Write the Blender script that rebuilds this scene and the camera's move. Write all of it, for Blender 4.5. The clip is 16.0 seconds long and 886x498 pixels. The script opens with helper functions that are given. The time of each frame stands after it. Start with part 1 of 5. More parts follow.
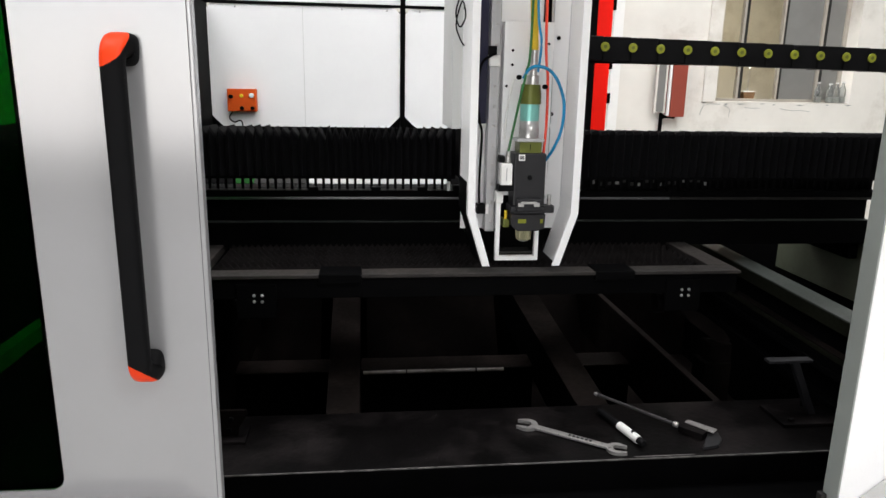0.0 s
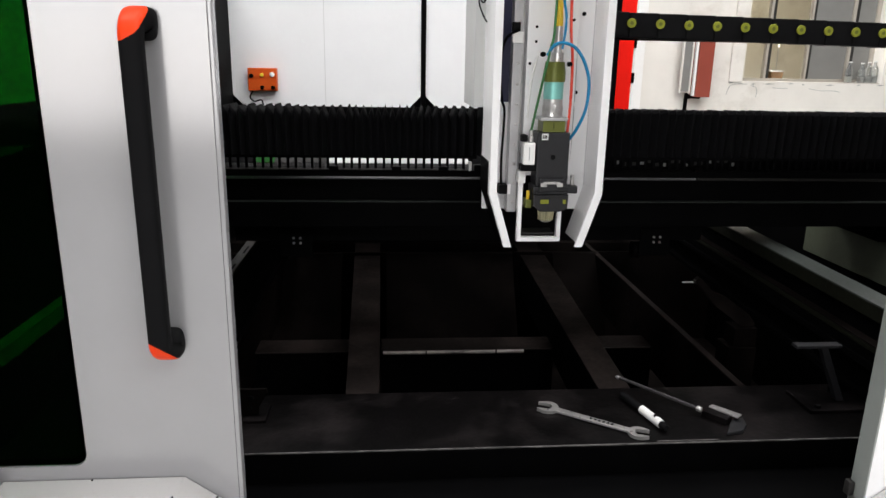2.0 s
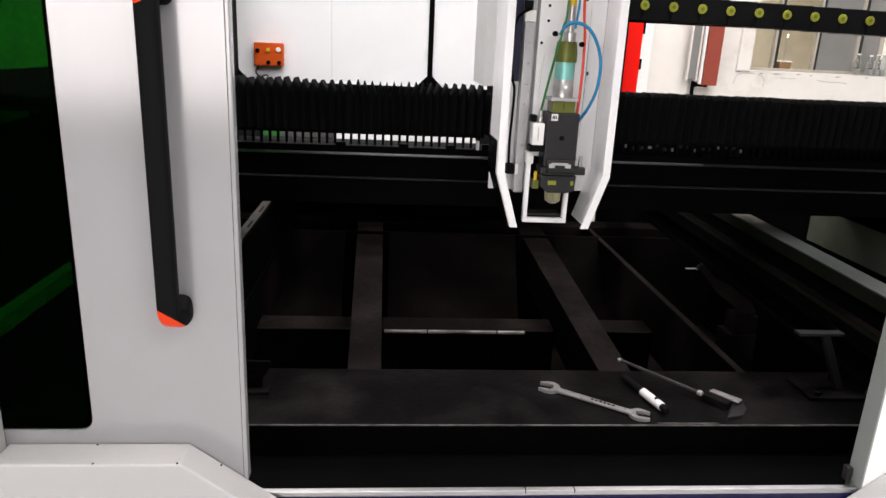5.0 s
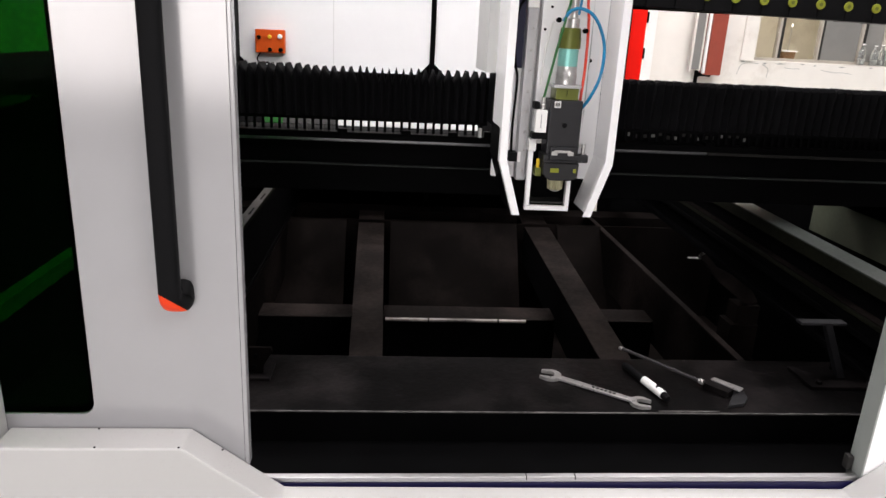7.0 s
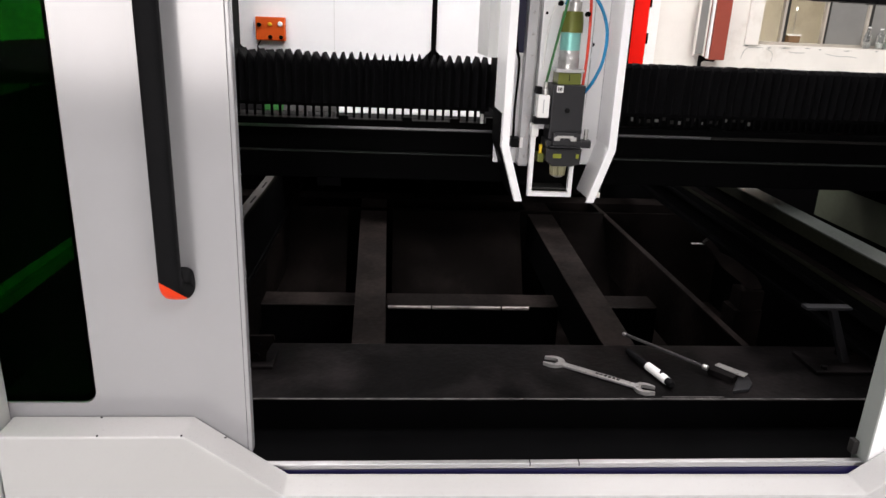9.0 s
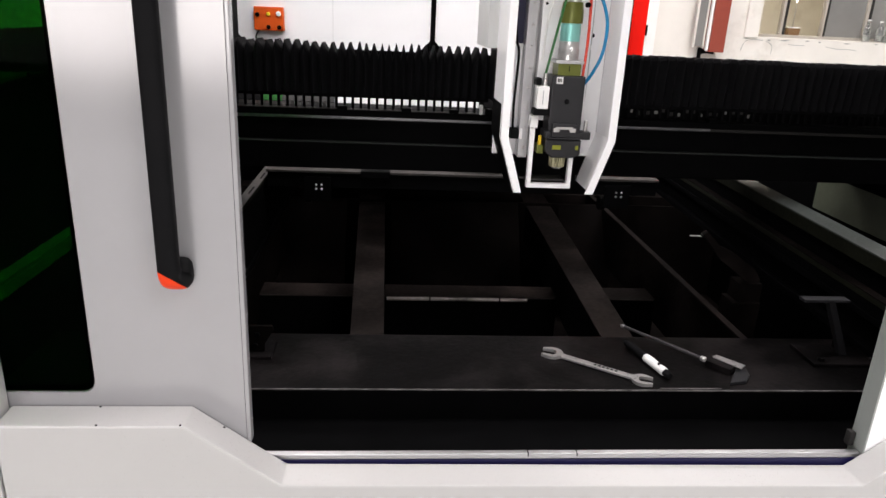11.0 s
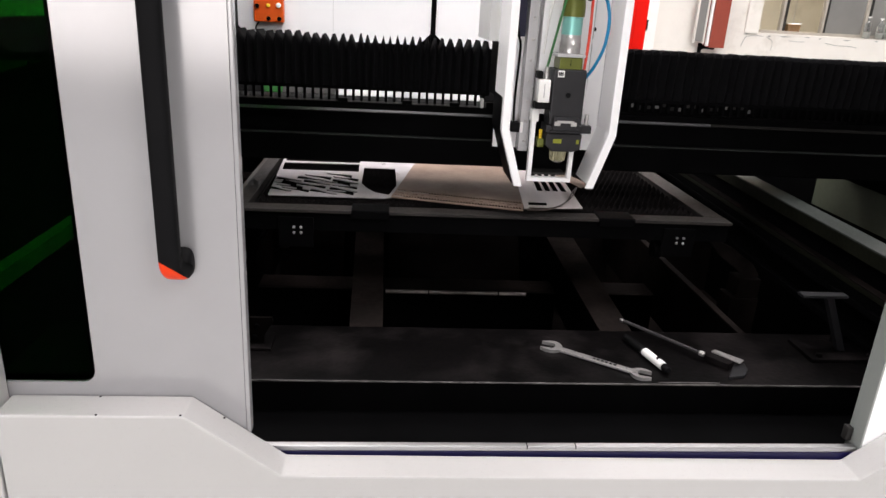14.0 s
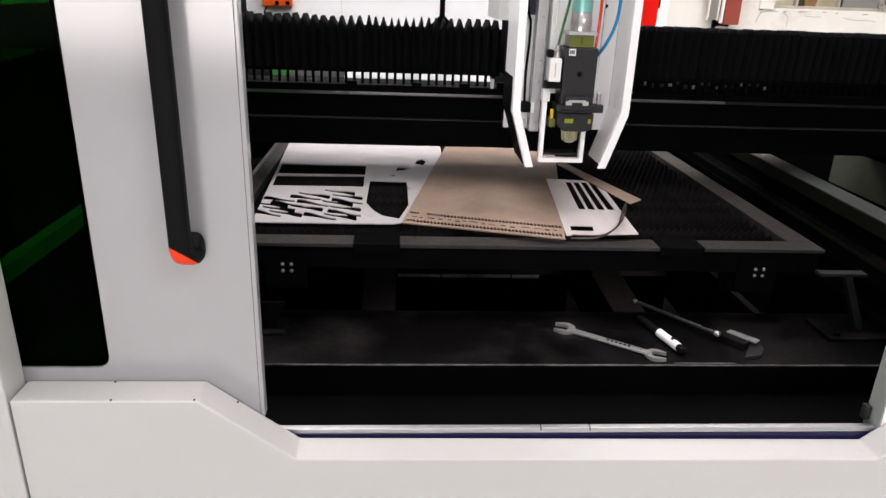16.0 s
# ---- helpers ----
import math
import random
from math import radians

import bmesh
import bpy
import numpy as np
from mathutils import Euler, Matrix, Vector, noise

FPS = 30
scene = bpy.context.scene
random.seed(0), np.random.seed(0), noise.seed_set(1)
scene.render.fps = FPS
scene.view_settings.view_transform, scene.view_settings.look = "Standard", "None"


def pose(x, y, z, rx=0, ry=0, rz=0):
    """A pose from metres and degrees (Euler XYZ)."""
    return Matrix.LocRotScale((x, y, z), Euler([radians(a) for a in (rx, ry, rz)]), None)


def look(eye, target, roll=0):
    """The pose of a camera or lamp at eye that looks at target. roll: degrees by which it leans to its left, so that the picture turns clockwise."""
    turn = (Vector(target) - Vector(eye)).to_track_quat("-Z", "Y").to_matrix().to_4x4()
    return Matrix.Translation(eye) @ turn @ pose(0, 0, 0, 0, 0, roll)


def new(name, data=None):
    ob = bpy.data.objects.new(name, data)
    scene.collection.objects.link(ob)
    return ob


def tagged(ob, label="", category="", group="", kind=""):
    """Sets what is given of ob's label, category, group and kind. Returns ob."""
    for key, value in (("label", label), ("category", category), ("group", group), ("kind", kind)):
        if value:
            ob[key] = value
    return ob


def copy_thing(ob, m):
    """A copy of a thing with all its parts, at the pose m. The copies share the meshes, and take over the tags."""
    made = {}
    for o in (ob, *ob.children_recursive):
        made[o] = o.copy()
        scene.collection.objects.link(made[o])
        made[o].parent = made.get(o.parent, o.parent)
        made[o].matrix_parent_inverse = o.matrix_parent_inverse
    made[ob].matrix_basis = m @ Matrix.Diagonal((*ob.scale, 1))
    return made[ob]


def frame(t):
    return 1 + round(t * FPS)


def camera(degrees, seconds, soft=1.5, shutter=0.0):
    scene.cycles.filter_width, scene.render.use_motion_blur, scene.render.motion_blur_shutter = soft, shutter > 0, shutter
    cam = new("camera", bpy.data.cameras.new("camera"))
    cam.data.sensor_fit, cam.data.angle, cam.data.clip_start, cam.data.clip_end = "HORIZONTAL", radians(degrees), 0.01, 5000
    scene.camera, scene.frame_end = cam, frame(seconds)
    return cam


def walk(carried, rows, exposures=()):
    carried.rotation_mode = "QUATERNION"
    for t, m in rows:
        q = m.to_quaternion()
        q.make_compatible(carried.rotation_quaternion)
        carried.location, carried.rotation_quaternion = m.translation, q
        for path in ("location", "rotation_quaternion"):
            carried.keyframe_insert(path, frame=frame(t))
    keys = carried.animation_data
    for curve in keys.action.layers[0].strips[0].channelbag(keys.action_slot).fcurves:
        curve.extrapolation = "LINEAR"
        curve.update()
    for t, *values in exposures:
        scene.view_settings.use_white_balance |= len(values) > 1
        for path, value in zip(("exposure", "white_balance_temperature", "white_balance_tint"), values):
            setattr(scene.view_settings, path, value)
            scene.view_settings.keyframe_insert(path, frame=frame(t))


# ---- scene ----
cam = camera(65.47, 16.0)
PATH = [
    (0, (-0.0646, -0.2280, 1.6074), (0.1538, 1.7037, 1.1371), 1.09),
    (0.5, (-0.0646, -0.2265, 1.6046), (0.1584, 1.7028, 1.1272), 0.73),
    (1, (-0.0699, -0.2229, 1.6073), (0.1388, 1.7102, 1.1388), 0.99),
    (1.5, (-0.0650, -0.2163, 1.6068), (0.1421, 1.7089, 1.1061), 0.31),
    (2, (-0.0663, -0.2077, 1.5986), (0.0955, 1.7159, 1.0759), 1.06),
    (2.5, (-0.0821, -0.2169, 1.5925), (0.0777, 1.7114, 1.0863), 2.48),
    (3, (-0.0836, -0.2169, 1.5877), (0.0902, 1.7046, 1.0607), 2.59),
    (3.2, (-0.0833, -0.2090, 1.5976), (0.0767, 1.7092, 1.0548), 2.45),
    (5.5, (-0.0848, -0.2097, 1.5784), (0.0812, 1.6989, 1.0042), 2.73),
    (6, (-0.0849, -0.2078, 1.5756), (0.0797, 1.6973, 0.9895), 2.86),
    (6.5, (-0.0855, -0.2063, 1.5745), (0.0783, 1.6959, 0.9790), 2.92),
    (7, (-0.0858, -0.2072, 1.5741), (0.0764, 1.6951, 0.9783), 2.92),
    (7.5, (-0.0836, -0.2057, 1.5725), (0.0745, 1.6955, 0.9721), 2.81),
    (8, (-0.0812, -0.1983, 1.5694), (0.0730, 1.6961, 0.9470), 2.50),
    (8.5, (-0.0812, -0.1994, 1.5680), (0.0714, 1.6939, 0.9418), 2.35),
    (9, (-0.0821, -0.1994, 1.5671), (0.0712, 1.6932, 0.9392), 2.47),
    (11.5, (-0.0858, -0.1991, 1.5643), (0.0758, 1.6843, 0.9111), 2.83),
    (12, (-0.0877, -0.1995, 1.5654), (0.0760, 1.6834, 0.9113), 2.97),
    (12.5, (-0.0886, -0.1991, 1.5643), (0.0771, 1.6855, 0.9154), 3.04),
    (13, (-0.0890, -0.1981, 1.5628), (0.0697, 1.6842, 0.9055), 3.02),
    (13.5, (-0.0911, -0.1988, 1.5633), (0.0784, 1.6800, 0.8987), 3.45),
    (14, (-0.0904, -0.2000, 1.5611), (0.0762, 1.6787, 0.8958), 3.25),
    (14.5, (-0.0860, -0.1970, 1.5621), (0.0866, 1.6794, 0.8917), 2.94),
    (15, (-0.0761, -0.1942, 1.5630), (0.0932, 1.6813, 0.8893), 1.49),
    (15.5, (-0.0856, -0.1919, 1.5586), (0.0706, 1.6820, 0.8772), 2.15),
    (16, (-0.0860, -0.1921, 1.5539), (0.0442, 1.6731, 0.8439), 2.16),
]
walk(cam, [(t, look(eye, target, roll)) for t, eye, target, roll in PATH],
     [(0, -0.2, 6500, 10), (2, -0.2, 6500, 11), (3.2, -0.08, 6560, 13), (5.5, 0, 6640, 15), (16, 0.05, 6640, 15)])

# ---- light ----
world = bpy.data.worlds.new("hall_sky")
scene.world = world
world.use_nodes = True
wn = world.node_tree
sky = wn.nodes.new("ShaderNodeTexSky")
sky.sky_type, sky.sun_disc = "NISHITA", False
sky.sun_elevation, sky.sun_rotation = radians(50), radians(200)
wn.links.new(sky.outputs[0], wn.nodes["Background"].inputs[0])
wn.nodes["Background"].inputs[1].default_value = 0.1


def skylight(name, x, y, z, sx, sy, watts, tint=(1.0, 0.98, 0.96)):
    """Daylight in a roof light's opening."""
    lamp = bpy.data.lights.new(name, "AREA")
    lamp.shape, lamp.size, lamp.size_y, lamp.energy, lamp.color = "RECTANGLE", sx, sy, watts, tint
    ob = new(name, lamp)
    ob.matrix_world = pose(x, y, z)
    return ob


for sx, sy, watts in ((-1.9, -2.6, 35), (2.6, -2.6, 270), (-1.9, 1.2, 250), (2.6, 1.2, 250), (-1.9, 5.1, 125), (2.6, 5.1, 150)):
    skylight("rooflight_lamp", sx, sy, 5.15, 3.4, 2.4, watts)

# daylight through the gate in the wall behind the camera
gate = skylight("gate_lamp", -2.5, -6.95, 2.0, 5.2, 2.5, 205, (1.0, 0.98, 0.98))
gate.matrix_world = pose(-2.5, -6.95, 2.0, 90)


# ---- materials ----
def material(name, colour, rough=0.5, metal=0.0, vary=0.15, scale=8.0, fine=60.0, bump=0.05, spec=0.5, dirt=None, dirt_amount=0.0,
             coat=0.0, transmission=0.0, ior=1.45, streak=(1, 1, 1), per_object=0.0):
    """A surface with grain and wear at two scales, in object metres."""
    m = bpy.data.materials.new(name)
    m.use_nodes = True
    nt = m.node_tree
    b = nt.nodes["Principled BSDF"]
    co = nt.nodes.new("ShaderNodeTexCoord")
    mp = nt.nodes.new("ShaderNodeMapping")
    mp.inputs["Scale"].default_value = streak
    nt.links.new(co.outputs["Object"], mp.inputs["Vector"])
    n1 = nt.nodes.new("ShaderNodeTexNoise")
    n1.inputs["Scale"].default_value, n1.inputs["Detail"].default_value, n1.inputs["Roughness"].default_value = scale, 5, 0.6
    n2 = nt.nodes.new("ShaderNodeTexNoise")
    n2.inputs["Scale"].default_value, n2.inputs["Detail"].default_value = fine, 3
    for n in (n1, n2):
        nt.links.new(mp.outputs[0], n.inputs["Vector"])
    ramp = nt.nodes.new("ShaderNodeMapRange")
    ramp.inputs["From Min"].default_value, ramp.inputs["From Max"].default_value = 0.25, 0.75
    ramp.inputs["To Min"].default_value, ramp.inputs["To Max"].default_value = 1 - vary, 1 + vary
    nt.links.new(n1.outputs[0], ramp.inputs[0])
    mul = nt.nodes.new("ShaderNodeMix")
    mul.data_type, mul.blend_type = "RGBA", "MULTIPLY"
    mul.inputs["Factor"].default_value = 1.0
    mul.inputs["A"].default_value = (*colour, 1)
    nt.links.new(ramp.outputs[0], mul.inputs["B"])
    last = mul.outputs["Result"]
    if per_object:
        info = nt.nodes.new("ShaderNodeObjectInfo")
        r2 = nt.nodes.new("ShaderNodeMapRange")
        r2.inputs["To Min"].default_value, r2.inputs["To Max"].default_value = 1 - per_object, 1 + per_object
        nt.links.new(info.outputs["Random"], r2.inputs[0])
        m2 = nt.nodes.new("ShaderNodeMix")
        m2.data_type, m2.blend_type = "RGBA", "MULTIPLY"
        m2.inputs["Factor"].default_value = 1.0
        nt.links.new(last, m2.inputs["A"])
        nt.links.new(r2.outputs[0], m2.inputs["B"])
        last = m2.outputs["Result"]
    if dirt:
        n3 = nt.nodes.new("ShaderNodeTexNoise")
        n3.inputs["Scale"].default_value, n3.inputs["Detail"].default_value, n3.inputs["Roughness"].default_value = scale * 0.45, 8, 0.7
        nt.links.new(mp.outputs[0], n3.inputs["Vector"])
        r3 = nt.nodes.new("ShaderNodeMapRange")
        r3.inputs["From Min"].default_value, r3.inputs["From Max"].default_value = 0.48, 0.68
        r3.inputs["To Max"].default_value = dirt_amount
        nt.links.new(n3.outputs[0], r3.inputs[0])
        m3 = nt.nodes.new("ShaderNodeMix")
        m3.data_type = "RGBA"
        nt.links.new(r3.outputs[0], m3.inputs["Factor"])
        nt.links.new(last, m3.inputs["A"])
        m3.inputs["B"].default_value = (*dirt, 1)
        last = m3.outputs["Result"]
    nt.links.new(last, b.inputs["Base Color"])
    rr = nt.nodes.new("ShaderNodeMapRange")
    rr.inputs["To Min"].default_value, rr.inputs["To Max"].default_value = max(rough * 0.75, 0.02), min(rough * 1.25, 1)
    nt.links.new(n2.outputs[0], rr.inputs[0])
    nt.links.new(rr.outputs[0], b.inputs["Roughness"])
    b.inputs["Metallic"].default_value = metal
    b.inputs["Specular IOR Level"].default_value = spec
    b.inputs["Coat Weight"].default_value = coat
    b.inputs["Transmission Weight"].default_value = transmission
    b.inputs["IOR"].default_value = ior
    if bump:
        bp = nt.nodes.new("ShaderNodeBump")
        bp.inputs["Strength"].default_value, bp.inputs["Distance"].default_value = bump, 0.004
        nt.links.new(n2.outputs[0], bp.inputs["Height"])
        nt.links.new(bp.outputs[0], b.inputs["Normal"])
    return m


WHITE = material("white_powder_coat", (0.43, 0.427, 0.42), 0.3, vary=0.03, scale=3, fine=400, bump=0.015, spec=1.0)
# Pale grey coat; its depth also stands for weaker light on the left door.
DOORGREY = material("pale_grey_dimmed_door_coat", (0.275, 0.273, 0.283), 0.165, vary=0.04, scale=3, fine=400, bump=0.008, spec=1.0, ior=1.66)
WHITE2 = material("light_grey_coat", (0.63, 0.64, 0.64), 0.4, vary=0.04, scale=4, fine=300, bump=0.03)
PANEL = material("white_sheet_panel", (0.80, 0.81, 0.82), 0.5, vary=0.04, scale=2, fine=120, bump=0.03)
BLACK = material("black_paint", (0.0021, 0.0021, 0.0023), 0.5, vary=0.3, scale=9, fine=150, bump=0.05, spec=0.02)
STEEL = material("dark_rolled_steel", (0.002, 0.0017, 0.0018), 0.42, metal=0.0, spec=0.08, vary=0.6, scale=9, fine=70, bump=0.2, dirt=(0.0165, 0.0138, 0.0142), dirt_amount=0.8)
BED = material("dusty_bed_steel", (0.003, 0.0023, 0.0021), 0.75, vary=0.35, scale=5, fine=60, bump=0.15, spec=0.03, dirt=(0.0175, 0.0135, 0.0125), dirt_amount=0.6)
FRAME = material("grey_pallet_steel", (0.024, 0.022, 0.021), 0.6, metal=0.0, spec=0.2, vary=0.3, scale=10, fine=90, bump=0.12, dirt=(0.05, 0.041, 0.036), dirt_amount=0.5)
SLAT = material("burnt_slat_steel", (0.012, 0.0105, 0.0105), 0.6, metal=0.0, spec=0.05, vary=0.4, scale=20, fine=120, bump=0.15, per_object=0.35)
RUBBER = material("black_bellows_cloth", (0.0045, 0.0045, 0.005), 0.65, vary=0.2, scale=12, fine=300, bump=0.08, spec=0.02)
PLASTIC = material("black_plastic", (0.006, 0.006, 0.0065), 0.5, spec=0.05, vary=0.1, scale=20, fine=500, bump=0.06)
ORANGE = material("orange_red_plastic", (0.8, 0.045, 0.003), 0.42, vary=0.06, scale=20, fine=300, bump=0.03, spec=0.25)
BOXORANGE = material("orange_painted_box", (0.6, 0.085, 0.01), 0.5, vary=0.12, scale=14, fine=200, bump=0.04, spec=0.2)
REDCOL = material("red_column_paint", (0.86, 0.008, 0.002), 0.4, vary=0.08, scale=5, fine=100, bump=0.04, spec=0.2)
ALU = material("brushed_aluminium", (0.55, 0.55, 0.56), 0.35, metal=1.0, vary=0.06, scale=15, fine=250, bump=0.05, streak=(0.05, 1, 1))
OLDALU = material("aged_aluminium", (0.42, 0.39, 0.34), 0.5, metal=0.25, vary=0.15, scale=10, fine=120, bump=0.06)
CHROME = material("worn_chrome", (0.5, 0.49, 0.48), 0.3, metal=0.75, vary=0.15, scale=40, fine=120, bump=0.06, dirt=(0.2, 0.19, 0.18), dirt_amount=0.5)
GALV = material("grey_machined_metal", (0.45, 0.45, 0.46), 0.4, metal=0.7, vary=0.1, scale=20, fine=200, bump=0.05)
# Dusty steel; as a beam top it also stands for light from above.
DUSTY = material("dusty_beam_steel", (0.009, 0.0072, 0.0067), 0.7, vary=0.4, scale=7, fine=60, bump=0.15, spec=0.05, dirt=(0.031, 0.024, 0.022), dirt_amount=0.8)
DARKOLIVE = material("dark_olive_rail_side", (0.008, 0.0085, 0.0055), 0.6, vary=0.3, scale=8, fine=90, bump=0.06, spec=0.1)
LEDGE = material("grey_ledge_paint", (0.1, 0.1, 0.1), 0.6, vary=0.3, scale=4, fine=90, bump=0.05)
# Grey for the shaded door side; plaster cracks and the window backing share it.
EDGEGREY = material("grey_green_edge_tone", (0.27, 0.29, 0.275), 0.4, vary=0.06, scale=6, fine=200, bump=0.02)
SCALE = material("dark_curled_scrap", (0.06, 0.045, 0.04), 0.4, metal=0.4, vary=0.3, scale=30, fine=120, bump=0.05)
GREEN_GLASS = material("dark_green_laser_glass", (0.0006, 0.17, 0.006), 0.03, vary=0.0, bump=0, transmission=1.0, ior=1.04, spec=0.1)
HEAD = material("black_anodised_head", (0.018, 0.018, 0.02), 0.4, spec=0.3, vary=0.1, scale=30, fine=400, bump=0.03)
OLIVE = material("olive_anodised", (0.115, 0.13, 0.022), 0.38, metal=0.3, vary=0.08, scale=30, fine=400, bump=0.03)
TEAL = material("teal_anodised_collar", (0.22, 0.55, 0.5), 0.35, metal=0.35, vary=0.05, scale=30, fine=400, bump=0.02)
YELLOW = material("yellow_sleeve", (0.7, 0.48, 0.02), 0.45, vary=0.06, scale=30, fine=200, bump=0.03)
YGREEN = material("yellow_green_plug", (0.23, 0.25, 0.012), 0.5, vary=0.1, scale=30, fine=200, bump=0.03)
BLUE = material("blue_air_hose", (0.0, 0.2, 0.42), 0.3, vary=0.05, scale=30, fine=200, bump=0)
GREEN = material("green_cable", (0.02, 0.13, 0.03), 0.4, vary=0.05, scale=30, fine=200, bump=0)
REDHOSE = material("red_hose", (0.75, 0.06, 0.03), 0.35, vary=0.05, scale=30, fine=200, bump=0)
LABELW = material("white_label", (0.82, 0.82, 0.8), 0.5, vary=0.03, scale=30, fine=200, bump=0)
DARKRED = material("dark_red_cabinet", (0.27, 0.05, 0.03), 0.45, vary=0.1, scale=6, fine=100, bump=0.05)
BROWN = material("heat_tinted_steel_sheet", (0.25, 0.178, 0.138), 0.6, metal=0.1, vary=0.3, scale=5, fine=60, bump=0.04, spec=0.2, dirt=(0.29, 0.225, 0.18), dirt_amount=0.6)
BRIGHT = material("bright_cut_sheet", (0.45, 0.43, 0.445), 0.5, metal=0.15, vary=0.12, scale=5, fine=100, bump=0.03, spec=0.2, dirt=(0.36, 0.325, 0.29), dirt_amount=0.7)
STAINLESS = material("stainless_sheet", (0.56, 0.51, 0.5), 0.4, metal=0.25, vary=0.25, scale=6, fine=100, bump=0.03, streak=(1, 0.1, 1))
PLASTER = material("old_white_plaster", (0.74, 0.72, 0.67), 0.8, vary=0.07, scale=2.5, fine=40, bump=0.2, dirt=(0.42, 0.38, 0.32), dirt_amount=0.75)
CONCRETE = material("grey_hall_floor", (0.55, 0.55, 0.53), 0.6, vary=0.2, scale=2, fine=40, bump=0.1)
GLASS = material("window_glass", (0.95, 0.97, 0.96), 0.02, vary=0, bump=0, transmission=1.0, ior=1.1)
WOOD = material("brown_wood", (0.16, 0.085, 0.035), 0.5, vary=0.2, scale=10, fine=80, bump=0.08)
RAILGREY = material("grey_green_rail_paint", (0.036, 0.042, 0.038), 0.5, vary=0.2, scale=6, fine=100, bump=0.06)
ROD = material("dull_rod_steel", (0.045, 0.043, 0.044), 0.4, metal=0.3, vary=0.3, scale=30, fine=200, bump=0.05)
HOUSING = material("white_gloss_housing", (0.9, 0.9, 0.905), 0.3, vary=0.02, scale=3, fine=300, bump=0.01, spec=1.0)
GUIDE = material("polished_guide_steel", (0.17, 0.17, 0.178), 0.3, metal=0.8, vary=0.25, scale=3, fine=200, bump=0.03)
WORNRAIL = material("worn_grey_rail", (0.042, 0.038, 0.035), 0.5, metal=0.2, vary=0.4, scale=12, fine=120, bump=0.1, dirt=(0.02, 0.017, 0.015), dirt_amount=0.8)
# Pale metal for the highlight painted along the beam edge.
WORNSHINE = material("worn_edge_highlight", (0.2, 0.19, 0.185), 0.4, metal=0.5, vary=0.5, scale=30, fine=200, bump=0.1, dirt=(0.02, 0.018, 0.017), dirt_amount=0.9)
WORNPIPE = material("worn_bright_pipe", (0.3, 0.28, 0.26), 0.35, metal=0.6, vary=0.6, scale=14, fine=150, bump=0.05, dirt=(0.03, 0.026, 0.024), dirt_amount=0.9)
SATIN = material("satin_chrome", (0.5, 0.49, 0.48), 0.3, metal=0.7, vary=0.2, scale=25, fine=90, bump=0.03)
COVER = material("light_grey_cover", (0.54, 0.55, 0.54), 0.45, vary=0.05, scale=4, fine=200, bump=0.02)
DECK = material("grey_roof_deck", (0.26, 0.265, 0.27), 0.6, vary=0.1, scale=1, fine=30, bump=0.05)
HALLWALL = material("grey_painted_render", (0.42, 0.42, 0.41), 0.8, vary=0.12, scale=1.5, fine=40, bump=0.15)
BOTTLE = material("clear_bottle_plastic", (0.7, 0.73, 0.72), 0.12, vary=0.02, bump=0, transmission=0.9, ior=1.4)
GREYPANEL = material("grey_inner_panel", (0.17, 0.17, 0.165), 0.6, vary=0.25, scale=1.5, fine=80, bump=0.03)
OLIVEGREY = material("olive_grey_panel", (0.07, 0.08, 0.055), 0.6, vary=0.2, scale=3, fine=80, bump=0.03)
FROSTED = material("grey_frosted_pane", (0.2, 0.2, 0.19), 0.4, vary=0.12, scale=3, fine=60, bump=0.02)
DIM = material("dull_dark_grey_steel", (0.028, 0.027, 0.026), 0.55, spec=0.15, vary=0.3, scale=12, fine=120, bump=0.1)
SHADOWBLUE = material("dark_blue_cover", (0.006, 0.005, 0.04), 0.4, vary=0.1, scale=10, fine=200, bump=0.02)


# ---- mesh tools ----
def thing(name, label, category, at=(0, 0, 0), group="", kind=""):
    ob = new(name)
    ob.empty_display_size = 0.05
    ob.matrix_basis = pose(*at)
    return tagged(ob, label, category, group, kind)


def link(name, bm, mat, parent=None, label="", smooth=False):
    me = bpy.data.meshes.new(name)
    if smooth:
        for f in bm.faces:
            f.smooth = True
    for e in bm.edges:
        if len(e.link_faces) == 2 and e.calc_face_angle(0.0) > 0.7:
            e.smooth = False
    bm.to_mesh(me)
    bm.free()
    me.materials.append(mat)
    ob = new(name, me)
    if parent is not None:
        ob.parent = parent
    if label:
        ob["label"] = label
    return ob


part = link


def box_in(bm, lo, hi, bevel=0.0, segs=2, m=None):
    lo, hi = Vector(lo), Vector(hi)
    r = bmesh.ops.create_cube(bm, size=1, matrix=Matrix.LocRotScale((lo + hi) / 2, None, hi - lo))
    vs = r["verts"]
    if bevel:
        es = list({e for v in vs for e in v.link_edges})
        r = bmesh.ops.bevel(bm, geom=es, offset=bevel, segments=segs, profile=0.6, affect="EDGES")
        vs = list({v for f in r["faces"] for v in f.verts} | {v for v in vs if v.is_valid})
    if m is not None:
        bmesh.ops.transform(bm, matrix=m, verts=vs)
    return vs


def box(name, lo, hi, mat, parent=None, label="", bevel=0.003, m=None):
    bm = bmesh.new()
    box_in(bm, lo, hi, bevel, 2, m)
    return link(name, bm, mat, parent, label)


